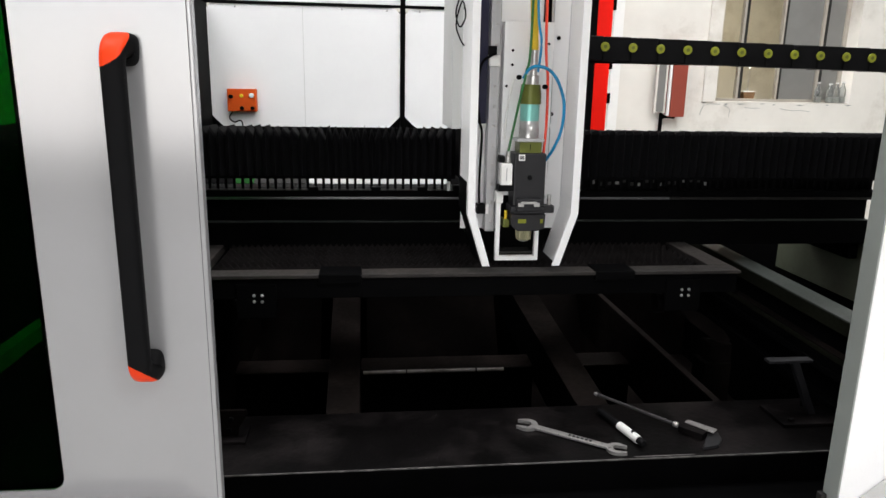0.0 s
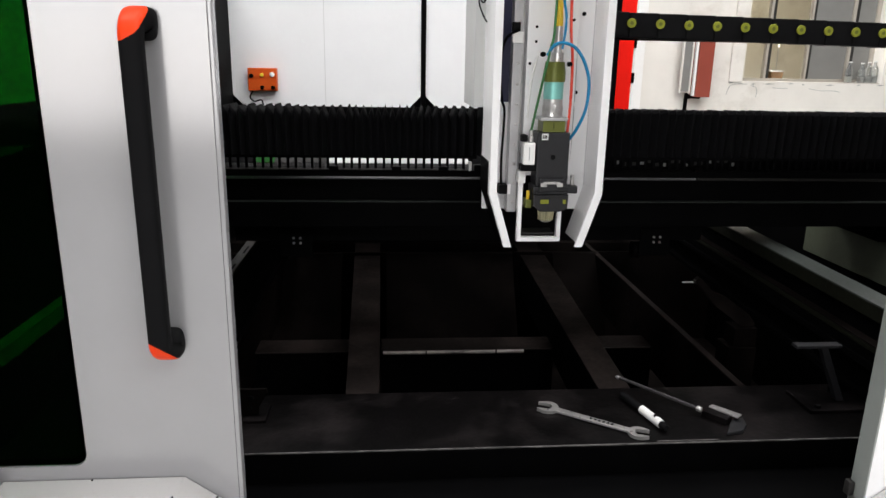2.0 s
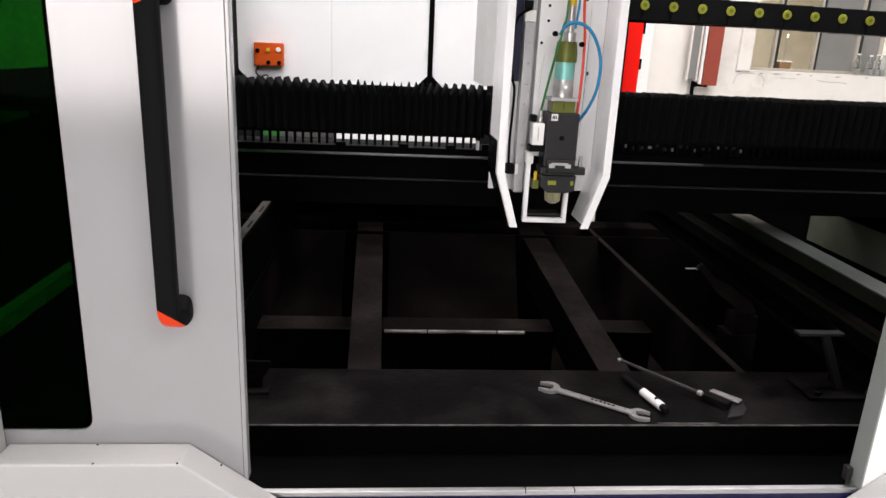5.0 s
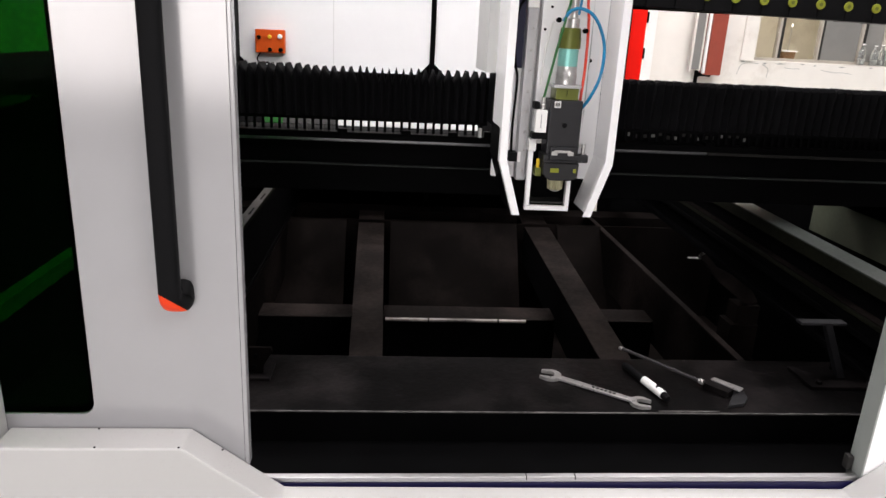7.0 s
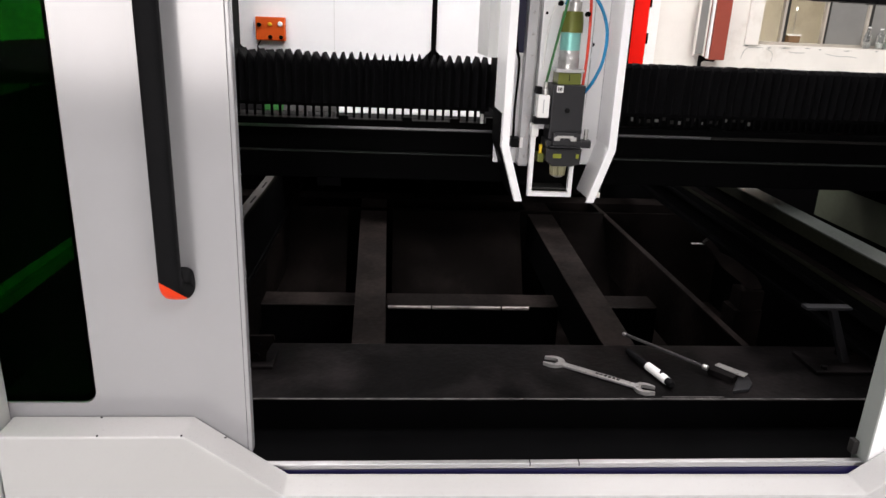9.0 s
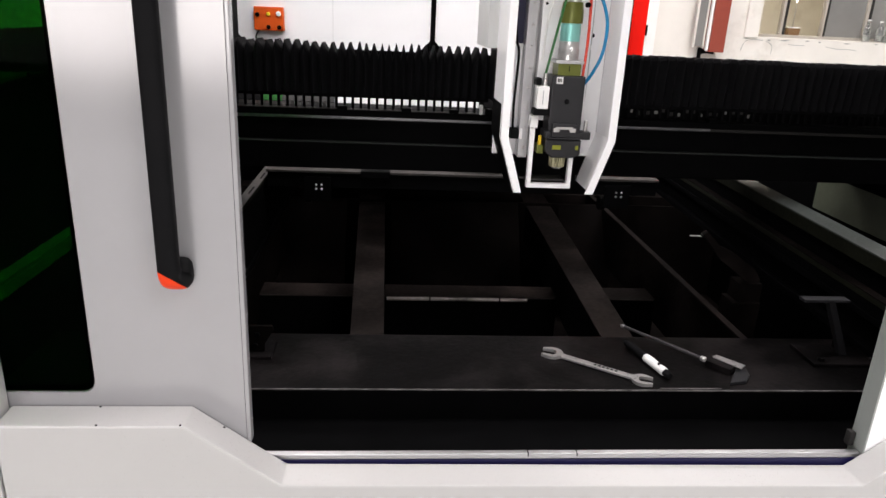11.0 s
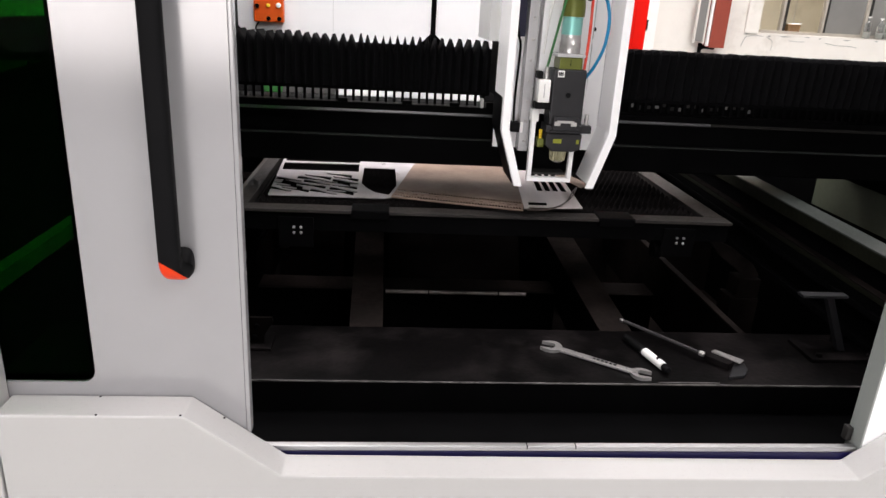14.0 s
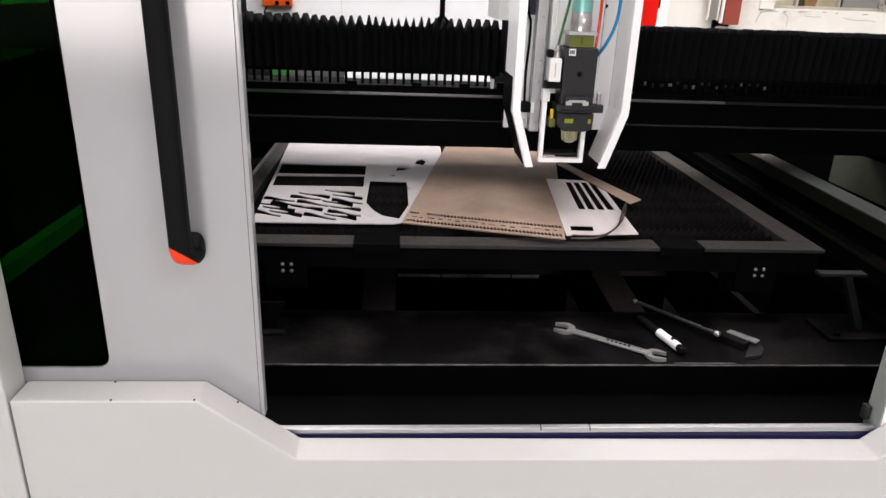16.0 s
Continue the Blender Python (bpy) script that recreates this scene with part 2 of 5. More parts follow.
def prism(name, pts, y0, y1, mat, parent=None, label="", bevel=0.0, axis="y"):
    """A flat outline in x and z drawn out along y (axis 'z': an outline in x and y, along z; 'x': y and z along x)."""
    bm = bmesh.new()
    at = {"y": lambda a, b, d: (a, d, b), "z": lambda a, b, d: (a, b, d), "x": lambda a, b, d: (d, a, b)}[axis]
    lo = [bm.verts.new(at(a, b, y0)) for a, b in pts]
    hi = [bm.verts.new(at(a, b, y1)) for a, b in pts]
    n = len(pts)
    bm.faces.new(lo)
    bm.faces.new(hi[::-1])
    for i in range(n):
        bm.faces.new((lo[i], hi[i], hi[(i + 1) % n], lo[(i + 1) % n]))
    bmesh.ops.recalc_face_normals(bm, faces=bm.faces)
    if bevel:
        bmesh.ops.bevel(bm, geom=list(bm.edges), offset=bevel, segments=3 if bevel > 0.005 else 2, profile=0.6, affect="EDGES", clamp_overlap=True)
    return link(name, bm, mat, parent, label, smooth=bevel > 0.005)


def turned(name, rings, mat, parent=None, label="", at=(0, 0, 0), n=24, m=None, smooth=True):
    """A body turned round z from rings of (radius, z)."""
    bm = bmesh.new()
    loops = []
    for r, z in rings:
        loops.append([bm.verts.new((r * math.cos(2 * math.pi * k / n), r * math.sin(2 * math.pi * k / n), z)) for k in range(n)])
    for a, b in zip(loops[:-1], loops[1:]):
        for k in range(n):
            bm.faces.new((a[k], a[(k + 1) % n], b[(k + 1) % n], b[k]))
    bm.faces.new(loops[0][::-1])
    bm.faces.new(loops[-1])
    bmesh.ops.recalc_face_normals(bm, faces=bm.faces)
    bmesh.ops.transform(bm, matrix=pose(*at) @ (m or Matrix()), verts=bm.verts)
    for f in bm.faces:
        f.smooth = smooth and len(f.verts) == 4
    return link(name, bm, mat, parent, label)


def tube(name, pts, r, mat, parent=None, label="", n=8, steps=8):
    """A round hose through the points, smoothed."""
    P = [Vector(p) for p in pts]
    path = []
    for i in range(len(P) - 1):
        p0, p1, p2, p3 = P[max(i - 1, 0)], P[i], P[i + 1], P[min(i + 2, len(P) - 1)]
        for s in range(steps):
            u = s / steps
            path.append(0.5 * (2 * p1 + (p2 - p0) * u + (2 * p0 - 5 * p1 + 4 * p2 - p3) * u * u + (3 * p1 - p0 - 3 * p2 + p3) * u ** 3))
    path.append(P[-1])
    bm = bmesh.new()
    rings = []
    for i, p in enumerate(path):
        d = (path[min(i + 1, len(path) - 1)] - path[max(i - 1, 0)]).normalized()
        q = d.to_track_quat("Z", "Y")
        rings.append([bm.verts.new(p + q @ Vector((r * math.cos(2 * math.pi * k / n), r * math.sin(2 * math.pi * k / n), 0))) for k in range(n)])
    for a, b in zip(rings[:-1], rings[1:]):
        for k in range(n):
            bm.faces.new((a[k], a[(k + 1) % n], b[(k + 1) % n], b[k]))
    bm.faces.new(rings[0][::-1])
    bm.faces.new(rings[-1])
    bmesh.ops.recalc_face_normals(bm, faces=bm.faces)
    return link(name, bm, mat, parent, label, smooth=True)


def flat_cut(name, outer, holes, thick, mat, parent=None, label=""):
    """A sheet of the given outline (x, y) with real cut-outs, lying on z = 0."""
    cu = bpy.data.curves.new(name, "CURVE")
    cu.dimensions, cu.fill_mode, cu.extrude = "2D", "BOTH", thick / 2
    for loop in [outer] + holes:
        s = cu.splines.new("POLY")
        s.points.add(len(loop) - 1)
        for p, (a, b) in zip(s.points, loop):
            p.co = (a, b, 0, 1)
        s.use_cyclic_u = True
    tmp = bpy.data.objects.new("outline", cu)
    scene.collection.objects.link(tmp)
    me = bpy.data.meshes.new_from_object(tmp.evaluated_get(bpy.context.evaluated_depsgraph_get()))
    bpy.data.objects.remove(tmp)
    bpy.data.curves.remove(cu)
    for v in me.vertices:
        v.co.z += thick / 2
    me.materials.clear()
    me.materials.append(mat)
    me.name = name
    ob = new(name, me)
    if parent is not None:
        ob.parent = parent
    if label:
        ob["label"] = label
    return ob


def structure(ob, label, category):
    return tagged(ob, label, category, kind="structure")


# ---- hall ----
structure(box("floor", (-6, -7, -0.2), (9, 10, 0), CONCRETE, bevel=0), "grey worn concrete floor of the factory hall", "floor")
structure(box("wall_west", (-6.2, -7, 0), (-6, 10, 5.4), HALLWALL, bevel=0), "grey rendered side wall of the hall", "wall")
structure(box("wall_east", (9, -7, 0), (9.2, 10, 5.4), HALLWALL, bevel=0), "grey rendered side wall of the hall", "wall")
wall_s = flat_cut("wall_south", [(-6, 0), (9, 0), (9, 5.4), (-6, 5.4)], [[(-5.15, 0.7), (0.15, 0.7), (0.15, 3.3), (-5.15, 3.3)]], 0.2, HALLWALL)
wall_s.matrix_basis = pose(0, -7.0, 0, 90)
structure(wall_s, "grey rendered end wall of the hall with a wide window band", "wall")
WY = 6.0  # the wall behind the machine
wall_n = flat_cut("wall_north", [(-6, 0), (9, 0), (9, 5.4), (-6, 5.4)], [[(3.15, 1.475), (4.49, 1.475), (4.49, 3.1), (3.15, 3.1)]], 0.3, PLASTER)
wall_n.matrix_basis = pose(0, WY + 0.3, 0, 90)
structure(wall_n, "old white plastered wall with stains and a deep window opening", "wall")
ROOFS = [(-1.9, -2.6), (2.6, -2.6), (-1.9, 1.2), (2.6, 1.2), (-1.9, 5.1), (2.6, 5.1)]
ceil = flat_cut("ceiling", [(-6.2, -7.2), (9.2, -7.2), (9.2, 10), (-6.2, 10)],
                [[(x - 1.75, y - 1.25), (x + 1.75, y - 1.25), (x + 1.75, y + 1.25), (x - 1.75, y + 1.25)] for x, y in ROOFS], 0.15, DECK)
ceil.matrix_basis = pose(0, 0, 5.2)
structure(ceil, "grey steel deck ceiling with rectangular roof lights", "ceiling")
# the office behind the window
structure(box("wall_office", (2.0, 9.2, 0), (6.5, 9.3, 3.4), PLASTER, bevel=0), "cream office wall behind the window", "wall")
for ox in (2.0, 6.4):
    structure(box("wall_office_side", (ox, 6.31, 0), (ox + 0.1, 9.2, 3.4), PLASTER, bevel=0), "cream office side wall", "wall")
structure(box("ceiling_office", (2.0, 6.31, 3.4), (6.5, 9.3, 3.5), PANEL, bevel=0), "white office ceiling", "ceiling")
office = bpy.data.lights.new("office_lamp", "AREA")
office.shape, office.size, office.size_y, office.energy, office.color = "RECTANGLE", 1.2, 0.3, 38, (1.0, 0.86, 0.62)
new("office_lamp", office).matrix_world = pose(4.0, 7.8, 3.3)
EMIT = bpy.data.materials.new("lamp_tube_glow")
EMIT.use_nodes = True
EMIT.node_tree.nodes["Principled BSDF"].inputs["Emission Color"].default_value = (1, 0.95, 0.82, 1)
EMIT.node_tree.nodes["Principled BSDF"].inputs["Emission Strength"].default_value = 2.5


def hall_window():
    w = thing("window_1", "old aluminium sliding window in a deep white reveal", "window", (0, 0, 0), kind="structure")
    y0, y1 = WY + 0.16, WY + 0.20
    box("window_frame", (3.15, y0, 1.475), (4.49, y1, 1.51), OLDALU, w)
    box("window_frame", (3.15, y0, 3.06), (4.49, y1, 3.1), OLDALU, w)
    box("window_frame", (3.15, y0, 1.51), (3.19, y1, 3.06), OLDALU, w)
    box("window_frame", (4.45, y0, 1.51), (4.49, y1, 3.06), OLDALU, w)
    for x, wd in ((3.455, 0.05), (3.845, 0.04), (4.25, 0.055)):
        box("mullion", (x - wd / 2, y0 - 0.005, 1.51), (x, y1 + 0.005, 3.06), OLDALU, w)
        # Each mullion's shadow is a dark strip set beside it.
        box("mullion_shadow", (x + 0.001, y0 - 0.003, 1.51), (x + wd * 0.55, y1 + 0.005, 3.06), DIM, w, "dark brown strip for the mullion shadow")
    for a, b in ((3.19, 3.428), (3.484, 3.823), (3.868, 4.221), (4.282, 4.45)):
        g = box("pane", (a, y0 + 0.015, 1.51), (b, y0 + 0.02, 3.06), FROSTED if a > 3.8 else GLASS, w, bevel=0)
        g.visible_shadow = False
    box("window_sill", (3.153, WY + 0.012, 1.4755), (4.487, WY + 0.158, 1.483), PLASTER, w, "chipped white sill", bevel=0.003)
    rnd = random.Random(8)
    x = 3.02
    while x < 4.5:
        ln = rnd.uniform(0.03, 0.16)
        z = 1.462 + rnd.uniform(-0.006, 0.004)
        prism("chipped_edge", [(x, z), (x + ln * 0.4, z - rnd.uniform(0.002, 0.008)), (x + ln, z + 0.002), (x + ln * 0.5, z + 0.006)], WY - 0.004, WY - 0.001, EDGEGREY, w, "grey chipped plaster edge")
        x += ln + rnd.uniform(0.03, 0.22)
    for pts in ([(3.018, 1.359), (3.03, 1.41), (3.055, 1.445), (3.12, 1.458), (3.207, 1.455)], [(3.24, 1.45), (3.29, 1.425), (3.305, 1.395), (3.30, 1.34)],
                [(3.45, 1.43), (3.52, 1.424), (3.60, 1.427)], [(3.80, 1.425), (3.92, 1.408), (4.02, 1.41), (4.10, 1.40)]):
        tube("plaster_crack", [(a, WY - 0.001, c) for a, c in pts], 0.0022, EDGEGREY, w, "grey plaster crack", n=5, steps=4)
    box("reveal", (3.02, WY - 0.02, 1.475), (3.148, WY - 0.002, 3.2), PLASTER, w, "rough plastered jamb", bevel=0.006)


hall_window()


def bottle(x, y, z, h, label):
    b = thing("bottle", label, "bottle", (x, y, z), "bottles on the window sill")
    turned("glass_body", [(0.028, 0), (0.032, 0.01), (0.032, h * 0.6), (0.026, h * 0.68), (0.012, h * 0.82), (0.012, h * 0.94)], BOTTLE, b, n=14)
    turned("liquid", [(0.026, 0.006), (0.028, h * 0.3)], material("bottle_water", (0.55, 0.56, 0.52), 0.2, vary=0.02, bump=0), b, "pale liquid", n=12)
    turned("cap", [(0.014, h * 0.94), (0.014, h)], LABELW, b, "white cap", n=12)


for k, (bx, bh) in enumerate(((4.21, 0.19), (4.33, 0.18), (4.395, 0.19), (4.455, 0.2))):
    bottle(bx, WY + 0.07, 1.4833, bh, "clear plastic bottle with white cap on the sill")


def office_clock():
    c = thing("wooden_box", "small brown wooden box with a lamp on the inner sill", "box", (3.61, WY + 0.27, 1.49))
    prism("body", [(-0.05, 0), (0.05, 0), (0.062, 0.08), (-0.062, 0.08)], -0.04, 0.04, WOOD, c, bevel=0.004)
    box("lid", (-0.066, -0.042, 0.08), (0.066, 0.042, 0.09), LABELW, c, "pale lid")
    turned("stem", [(0.003, 0.09), (0.003, 0.3)], ALU, c, n=10)
    turned("bulb", [(0.003, 0.3), (0.008, 0.315), (0.003, 0.33)], EMIT, c, "glowing bulb", n=12)


office_clock()


def fire_cabinet():
    f = thing("wall_cabinet", "dark red metal wall cabinet with open grey door", "cabinet", (0, 0, 0))
    box("body", (2.665, WY - 0.14, 1.34), (2.80, WY - 0.002, 1.95), DARKRED, f, bevel=0.006)
    box("door", (2.545, WY - 0.1, 1.385), (2.615, WY - 0.085, 1.95), FROSTED, f, "grey sheet door", bevel=0.003)
    for x0, x1 in ((2.53, 2.5445), (2.6155, 2.63)):
        box("door_edge", (x0, WY - 0.105, 1.37), (x1, WY - 0.08, 1.96), PLASTER, f, "cream door edge", bevel=0.002)
    box("door_rim", (2.64, WY - 0.13, 1.35), (2.66, WY - 0.1, 1.96), LABELW, f, bevel=0.002)
    tube("pipe", [(2.62, WY - 0.05, 0.0), (2.62, WY - 0.05, 1.25), (2.64, WY - 0.05, 1.335), (2.75, WY - 0.05, 1.338)], 0.018, BLACK, f)


fire_cabinet()


def door_frame_strip():
    d = thing("door_frame", "white timber door frame with dark hinges on the plaster wall", "door frame")
    box("post", (2.11, WY - 0.06, 0), (2.2, WY - 0.002, 3.0), LABELW, d)
    for z in (1.45, 1.75, 2.25):
        box("hinge", (2.08, WY - 0.075, z), (2.12, WY - 0.05, z + 0.09), BLACK, d)


door_frame_strip()


def red_column():
    c = thing("steel_column", "bright red painted steel column behind the machine", "column", (1.405, 4.15, 0))
    box("flange", (-0.065, -0.06, 0.012), (0.042, -0.05, 3.4), REDCOL, c, bevel=0.002)
    box("web", (-0.03, -0.05, 0.012), (-0.02, 0.05, 3.4), REDCOL, c, bevel=0)
    box("side_plate", (-0.065, -0.05, 0.012), (-0.055, 0.06, 3.4), REDCOL, c, bevel=0)
    box("base_plate", (-0.12, -0.12, 0), (0.12, 0.12, 0.012), REDCOL, c)


red_column()


# ---- machine enclosure ----
DY = 0.955  # plane of the doors
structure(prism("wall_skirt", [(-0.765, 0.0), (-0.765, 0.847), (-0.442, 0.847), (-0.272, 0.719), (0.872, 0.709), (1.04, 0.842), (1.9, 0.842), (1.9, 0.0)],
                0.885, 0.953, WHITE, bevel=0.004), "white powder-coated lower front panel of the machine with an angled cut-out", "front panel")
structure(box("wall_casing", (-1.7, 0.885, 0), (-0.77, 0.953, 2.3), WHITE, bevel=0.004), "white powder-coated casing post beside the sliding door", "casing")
skirt_rivets = thing("panel_screw", "small dark screw in the white skirt panel", "screw", (-0.607, 0.948, 0.8465), "screws of the skirt")
turned("screw_head", [(0.0021, 0), (0.0021, 0.0015), (0.001, 0.002)], BLACK, skirt_rivets, n=10)
for p in ((-0.592, 0.8885, 0.8463), (-0.385, 0.945, 0.8047), (-0.447, 0.8885, 0.8463)):
    copy_thing(skirt_rivets, pose(*p))


# Unseen block added over the opening to keep roof light off the skirt.
structure(box("shade_header", (-1.7, 0.99, 2.1), (1.9, 1.32, 2.3), WHITE, bevel=0.004), "unseen white header added to shade the skirt and front beam", "header")


def rounded(x0, z0, x1, z1, r, n=6):
    out = []
    for cx, cz, a0 in ((x1 - r, z0 + r, -90), (x1 - r, z1 - r, 0), (x0 + r, z1 - r, 90), (x0 + r, z0 + r, 180)):
        for k in range(n + 1):
            a = radians(a0 + 90 * k / n)
            out.append((cx + r * math.cos(a), cz + r * math.sin(a)))
    return out


def handle_bar():
    """Rounded bar swept from the upper foot forward, down and back to the lower foot."""
    path = [(0.9545, 1.648, 0.0265, 1.0), (0.950, 1.649, 0.0265, 1.0), (0.944, 1.653, 0.0225, 1.0)]
    for k in range(1, 13):
        a = radians(90 * k / 12)
        path.append((0.943 - 0.032 * math.sin(a), 1.623 + 0.032 * math.cos(a), 0.020 - 0.006 * k / 12, max(0.0, 0.95 - 0.12 * k)))
    path += [(0.911, z, 0.014, 0.0) for z in (1.58, 1.5, 1.4, 1.3, 1.2)]
    for k in range(13):
        a = radians(90 * k / 12)
        path.append((0.943 - 0.032 * math.cos(a), 1.141 - 0.032 * math.sin(a), 0.014 + 0.006 * k / 12, max(0.0, 0.95 - 0.12 * (12 - k))))
    path += [(0.944, 1.112, 0.0235, 1.0), (0.950, 1.118, 0.0275, 1.0), (0.9545, 1.119, 0.0275, 1.0)]
    bm = bmesh.new()
    rings, n = [], 24
    for i, (y, z, half, wide) in enumerate(path):
        p, q = path[max(i - 1, 0)], path[min(i + 1, len(path) - 1)]
        d = Vector((q[0] - p[0], q[1] - p[1])).normalized()
        nrm = Vector((d.y, -d.x))
        x0, x1 = -0.4675, -0.432 + 0.0105 * wide
        ring = []
        for k in range(n):
            a = 2 * math.pi * k / n
            cx, cz = math.cos(a), math.sin(a)
            u = math.copysign(abs(cx) ** 0.55, cx)
            v = math.copysign(abs(cz) ** 0.55, cz)
            ring.append(bm.verts.new(((x0 + x1) / 2 + u * (x1 - x0) / 2, y + nrm.x * v * half, z + nrm.y * v * half)))
        rings.append(ring)
    for a, b in zip(rings[:-1], rings[1:]):
        for k in range(n):
            bm.faces.new((a[k], a[(k + 1) % n], b[(k + 1) % n], b[k]))
    bm.faces.new(rings[0])
    bm.faces.new(rings[-1])
    bmesh.ops.recalc_face_normals(bm, faces=bm.faces)
    return bm


def handle(d):
    """The bar is cut by a slanting plane at each end: the outer corner is the orange cap."""
    cuts = ((Vector((-0.45, 0.897, 1.627)), Vector((-0.55, -0.85, 1.0)).normalized()), (Vector((-0.45, 0.897, 1.127)), Vector((-0.6, -0.6, -1.0)).normalized()))
    bm = handle_bar()
    for co, no in cuts:
        bmesh.ops.bisect_plane(bm, geom=bm.verts[:] + bm.edges[:] + bm.faces[:], plane_co=co, plane_no=no, clear_outer=True)
    h = link("handle", bm, PLASTIC, d, "long black plastic pull handle with orange-red ends", smooth=True)
    for co, no in cuts:
        bm = handle_bar()
        bmesh.ops.bisect_plane(bm, geom=bm.verts[:] + bm.edges[:] + bm.faces[:], plane_co=co, plane_no=no, clear_inner=True)
        link("end_cap", bm, ORANGE, h, "orange-red end cap", smooth=True)


def sliding_door():
    d = thing("machine_door", "pale grey-white sliding machine door with dark green laser-safety window", "door")
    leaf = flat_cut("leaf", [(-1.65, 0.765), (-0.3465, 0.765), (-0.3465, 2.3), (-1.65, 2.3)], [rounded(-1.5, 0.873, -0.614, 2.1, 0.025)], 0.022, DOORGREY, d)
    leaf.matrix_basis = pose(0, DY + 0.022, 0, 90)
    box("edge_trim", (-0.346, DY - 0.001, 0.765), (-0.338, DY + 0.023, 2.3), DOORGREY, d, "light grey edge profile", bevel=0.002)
    pane = flat_cut("window_pane", rounded(-1.4985, 0.8745, -0.6155, 2.0985, 0.024), [], 0.005, GREEN_GLASS, d, "dark green laser-safety glass")
    pane.matrix_basis = pose(0, DY + 0.009, 0, 90)
    # Liner added to keep the lit rim of the cut-out dark behind glass.
    liner = flat_cut("window_liner", rounded(-1.4985, 0.8745, -0.6155, 2.0985, 0.024), [rounded(-1.489, 0.884, -0.625, 2.089, 0.018)], 0.012, BLACK, d, "black liner added to hide the lit window rim")
    liner.matrix_basis = pose(0, DY + 0.0215, 0, 90)
    handle(d)
    return d


sliding_door()


def right_door():
    d = thing("machine_door", "white machine door leaf with light grey edge profile", "door")
    # Whiter coat than the left door: the stronger light here is in the colour.
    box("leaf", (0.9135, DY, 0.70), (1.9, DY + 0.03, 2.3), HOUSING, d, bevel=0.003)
    # Shade on the door's side face is in this grey.
    box("edge_trim", (0.909, DY - 0.001, 0.70), (0.913, DY + 0.043, 2.3), EDGEGREY, d, "grey-green door side, greyed for its shade", bevel=0.001)
    box("stop_block", (0.895, 0.981, 0.735), (0.908, 0.998, 0.767), DIM, d, "grey rubber stop", bevel=0.003)


right_door()


def sill_rail():
    r = thing("door_rail", "bright aluminium guide rail along the machine opening", "rail")
    box("rail", (-0.75, 0.958, 0.7225), (0.907, 0.971, 0.735), ALU, r, bevel=0.002)
    box("rail_base", (-0.75, 0.958, 0.69), (0.907, 0.971, 0.722), SHADOWBLUE, r, "dark blue rail base", bevel=0.001)
    box("slot", (-0.75, 0.9725, 0.70), (0.9, 0.98, 0.724), BLACK, r, "black groove", bevel=0)
    for x in (0.205, 0.305):
        box("joint", (x - 0.001, 0.9572, 0.729), (x + 0.001, 0.9718, 0.7356), BLACK, r, "dark joint", bevel=0)


sill_rail()
structure(box("trim_gutter", (-0.95, 0.982, 0.60), (1.65, 1.23, 0.64), BLACK, bevel=0.002), "black gutter behind the door rail", "gutter")
structure(box("wall_machine_left", (-1.0, 1.02, 0), (-0.96, 4.0, 2.02), BLACK, bevel=0), "black painted inner side wall of the machine", "machine wall")
# Pale sheet added behind the green window to give its bright upper patch.
structure(box("trim_window_backing", (-0.9595, 1.1, 1.485), (-0.954, 3.4, 2.0), EDGEGREY, bevel=0), "light grey sheet added behind the green window for its bright patch", "panel")
structure(box("wall_machine_right", (1.75, 1.02, 0), (1.8, 4.0, 1.12), BLACK, bevel=0), "black painted low side wall of the machine", "machine wall")
structure(box("trim_side_panel", (1.742, 1.5, 0.84), (1.748, 2.56, 1.10), OLIVEGREY, bevel=0), "grey green side panel above the rails", "panel")


def side_ledge():
    g = thing("side_ledge", "grey steel ledge along the inner side wall of the machine", "ledge", (-0.96, 1.1, 0.962))
    box("ledge_plate", (0.0005, 0.0, -0.012), (0.035, 1.7, 0.0), LEDGE, g, bevel=0.002)
    box("ledge_lip", (0.031, 0.0, -0.04), (0.035, 1.7, -0.0125), LEDGE, g, bevel=0.001)
    k = thing("cable_bracket", "pale triangular sheet bracket on the inner side wall", "bracket", (-0.96, 1.36, 1.37))
    prism("bracket_plate", [(0.0, 0.0), (0.235, 0.012), (0.0, 0.032)], 0.02, 0.024, DIM, k, axis="x")
    box("bracket_foot", (0.0005, 0.0, 0.002), (0.02, 0.05, 0.03), DIM, k, bevel=0.001)
    turned("bolt", [(0.006, 0.024), (0.006, 0.029), (0.004, 0.031)], BLACK, k, at=(0, 0.17, 0.012), m=pose(0, 0, 0, 0, 90), n=8)


side_ledge()


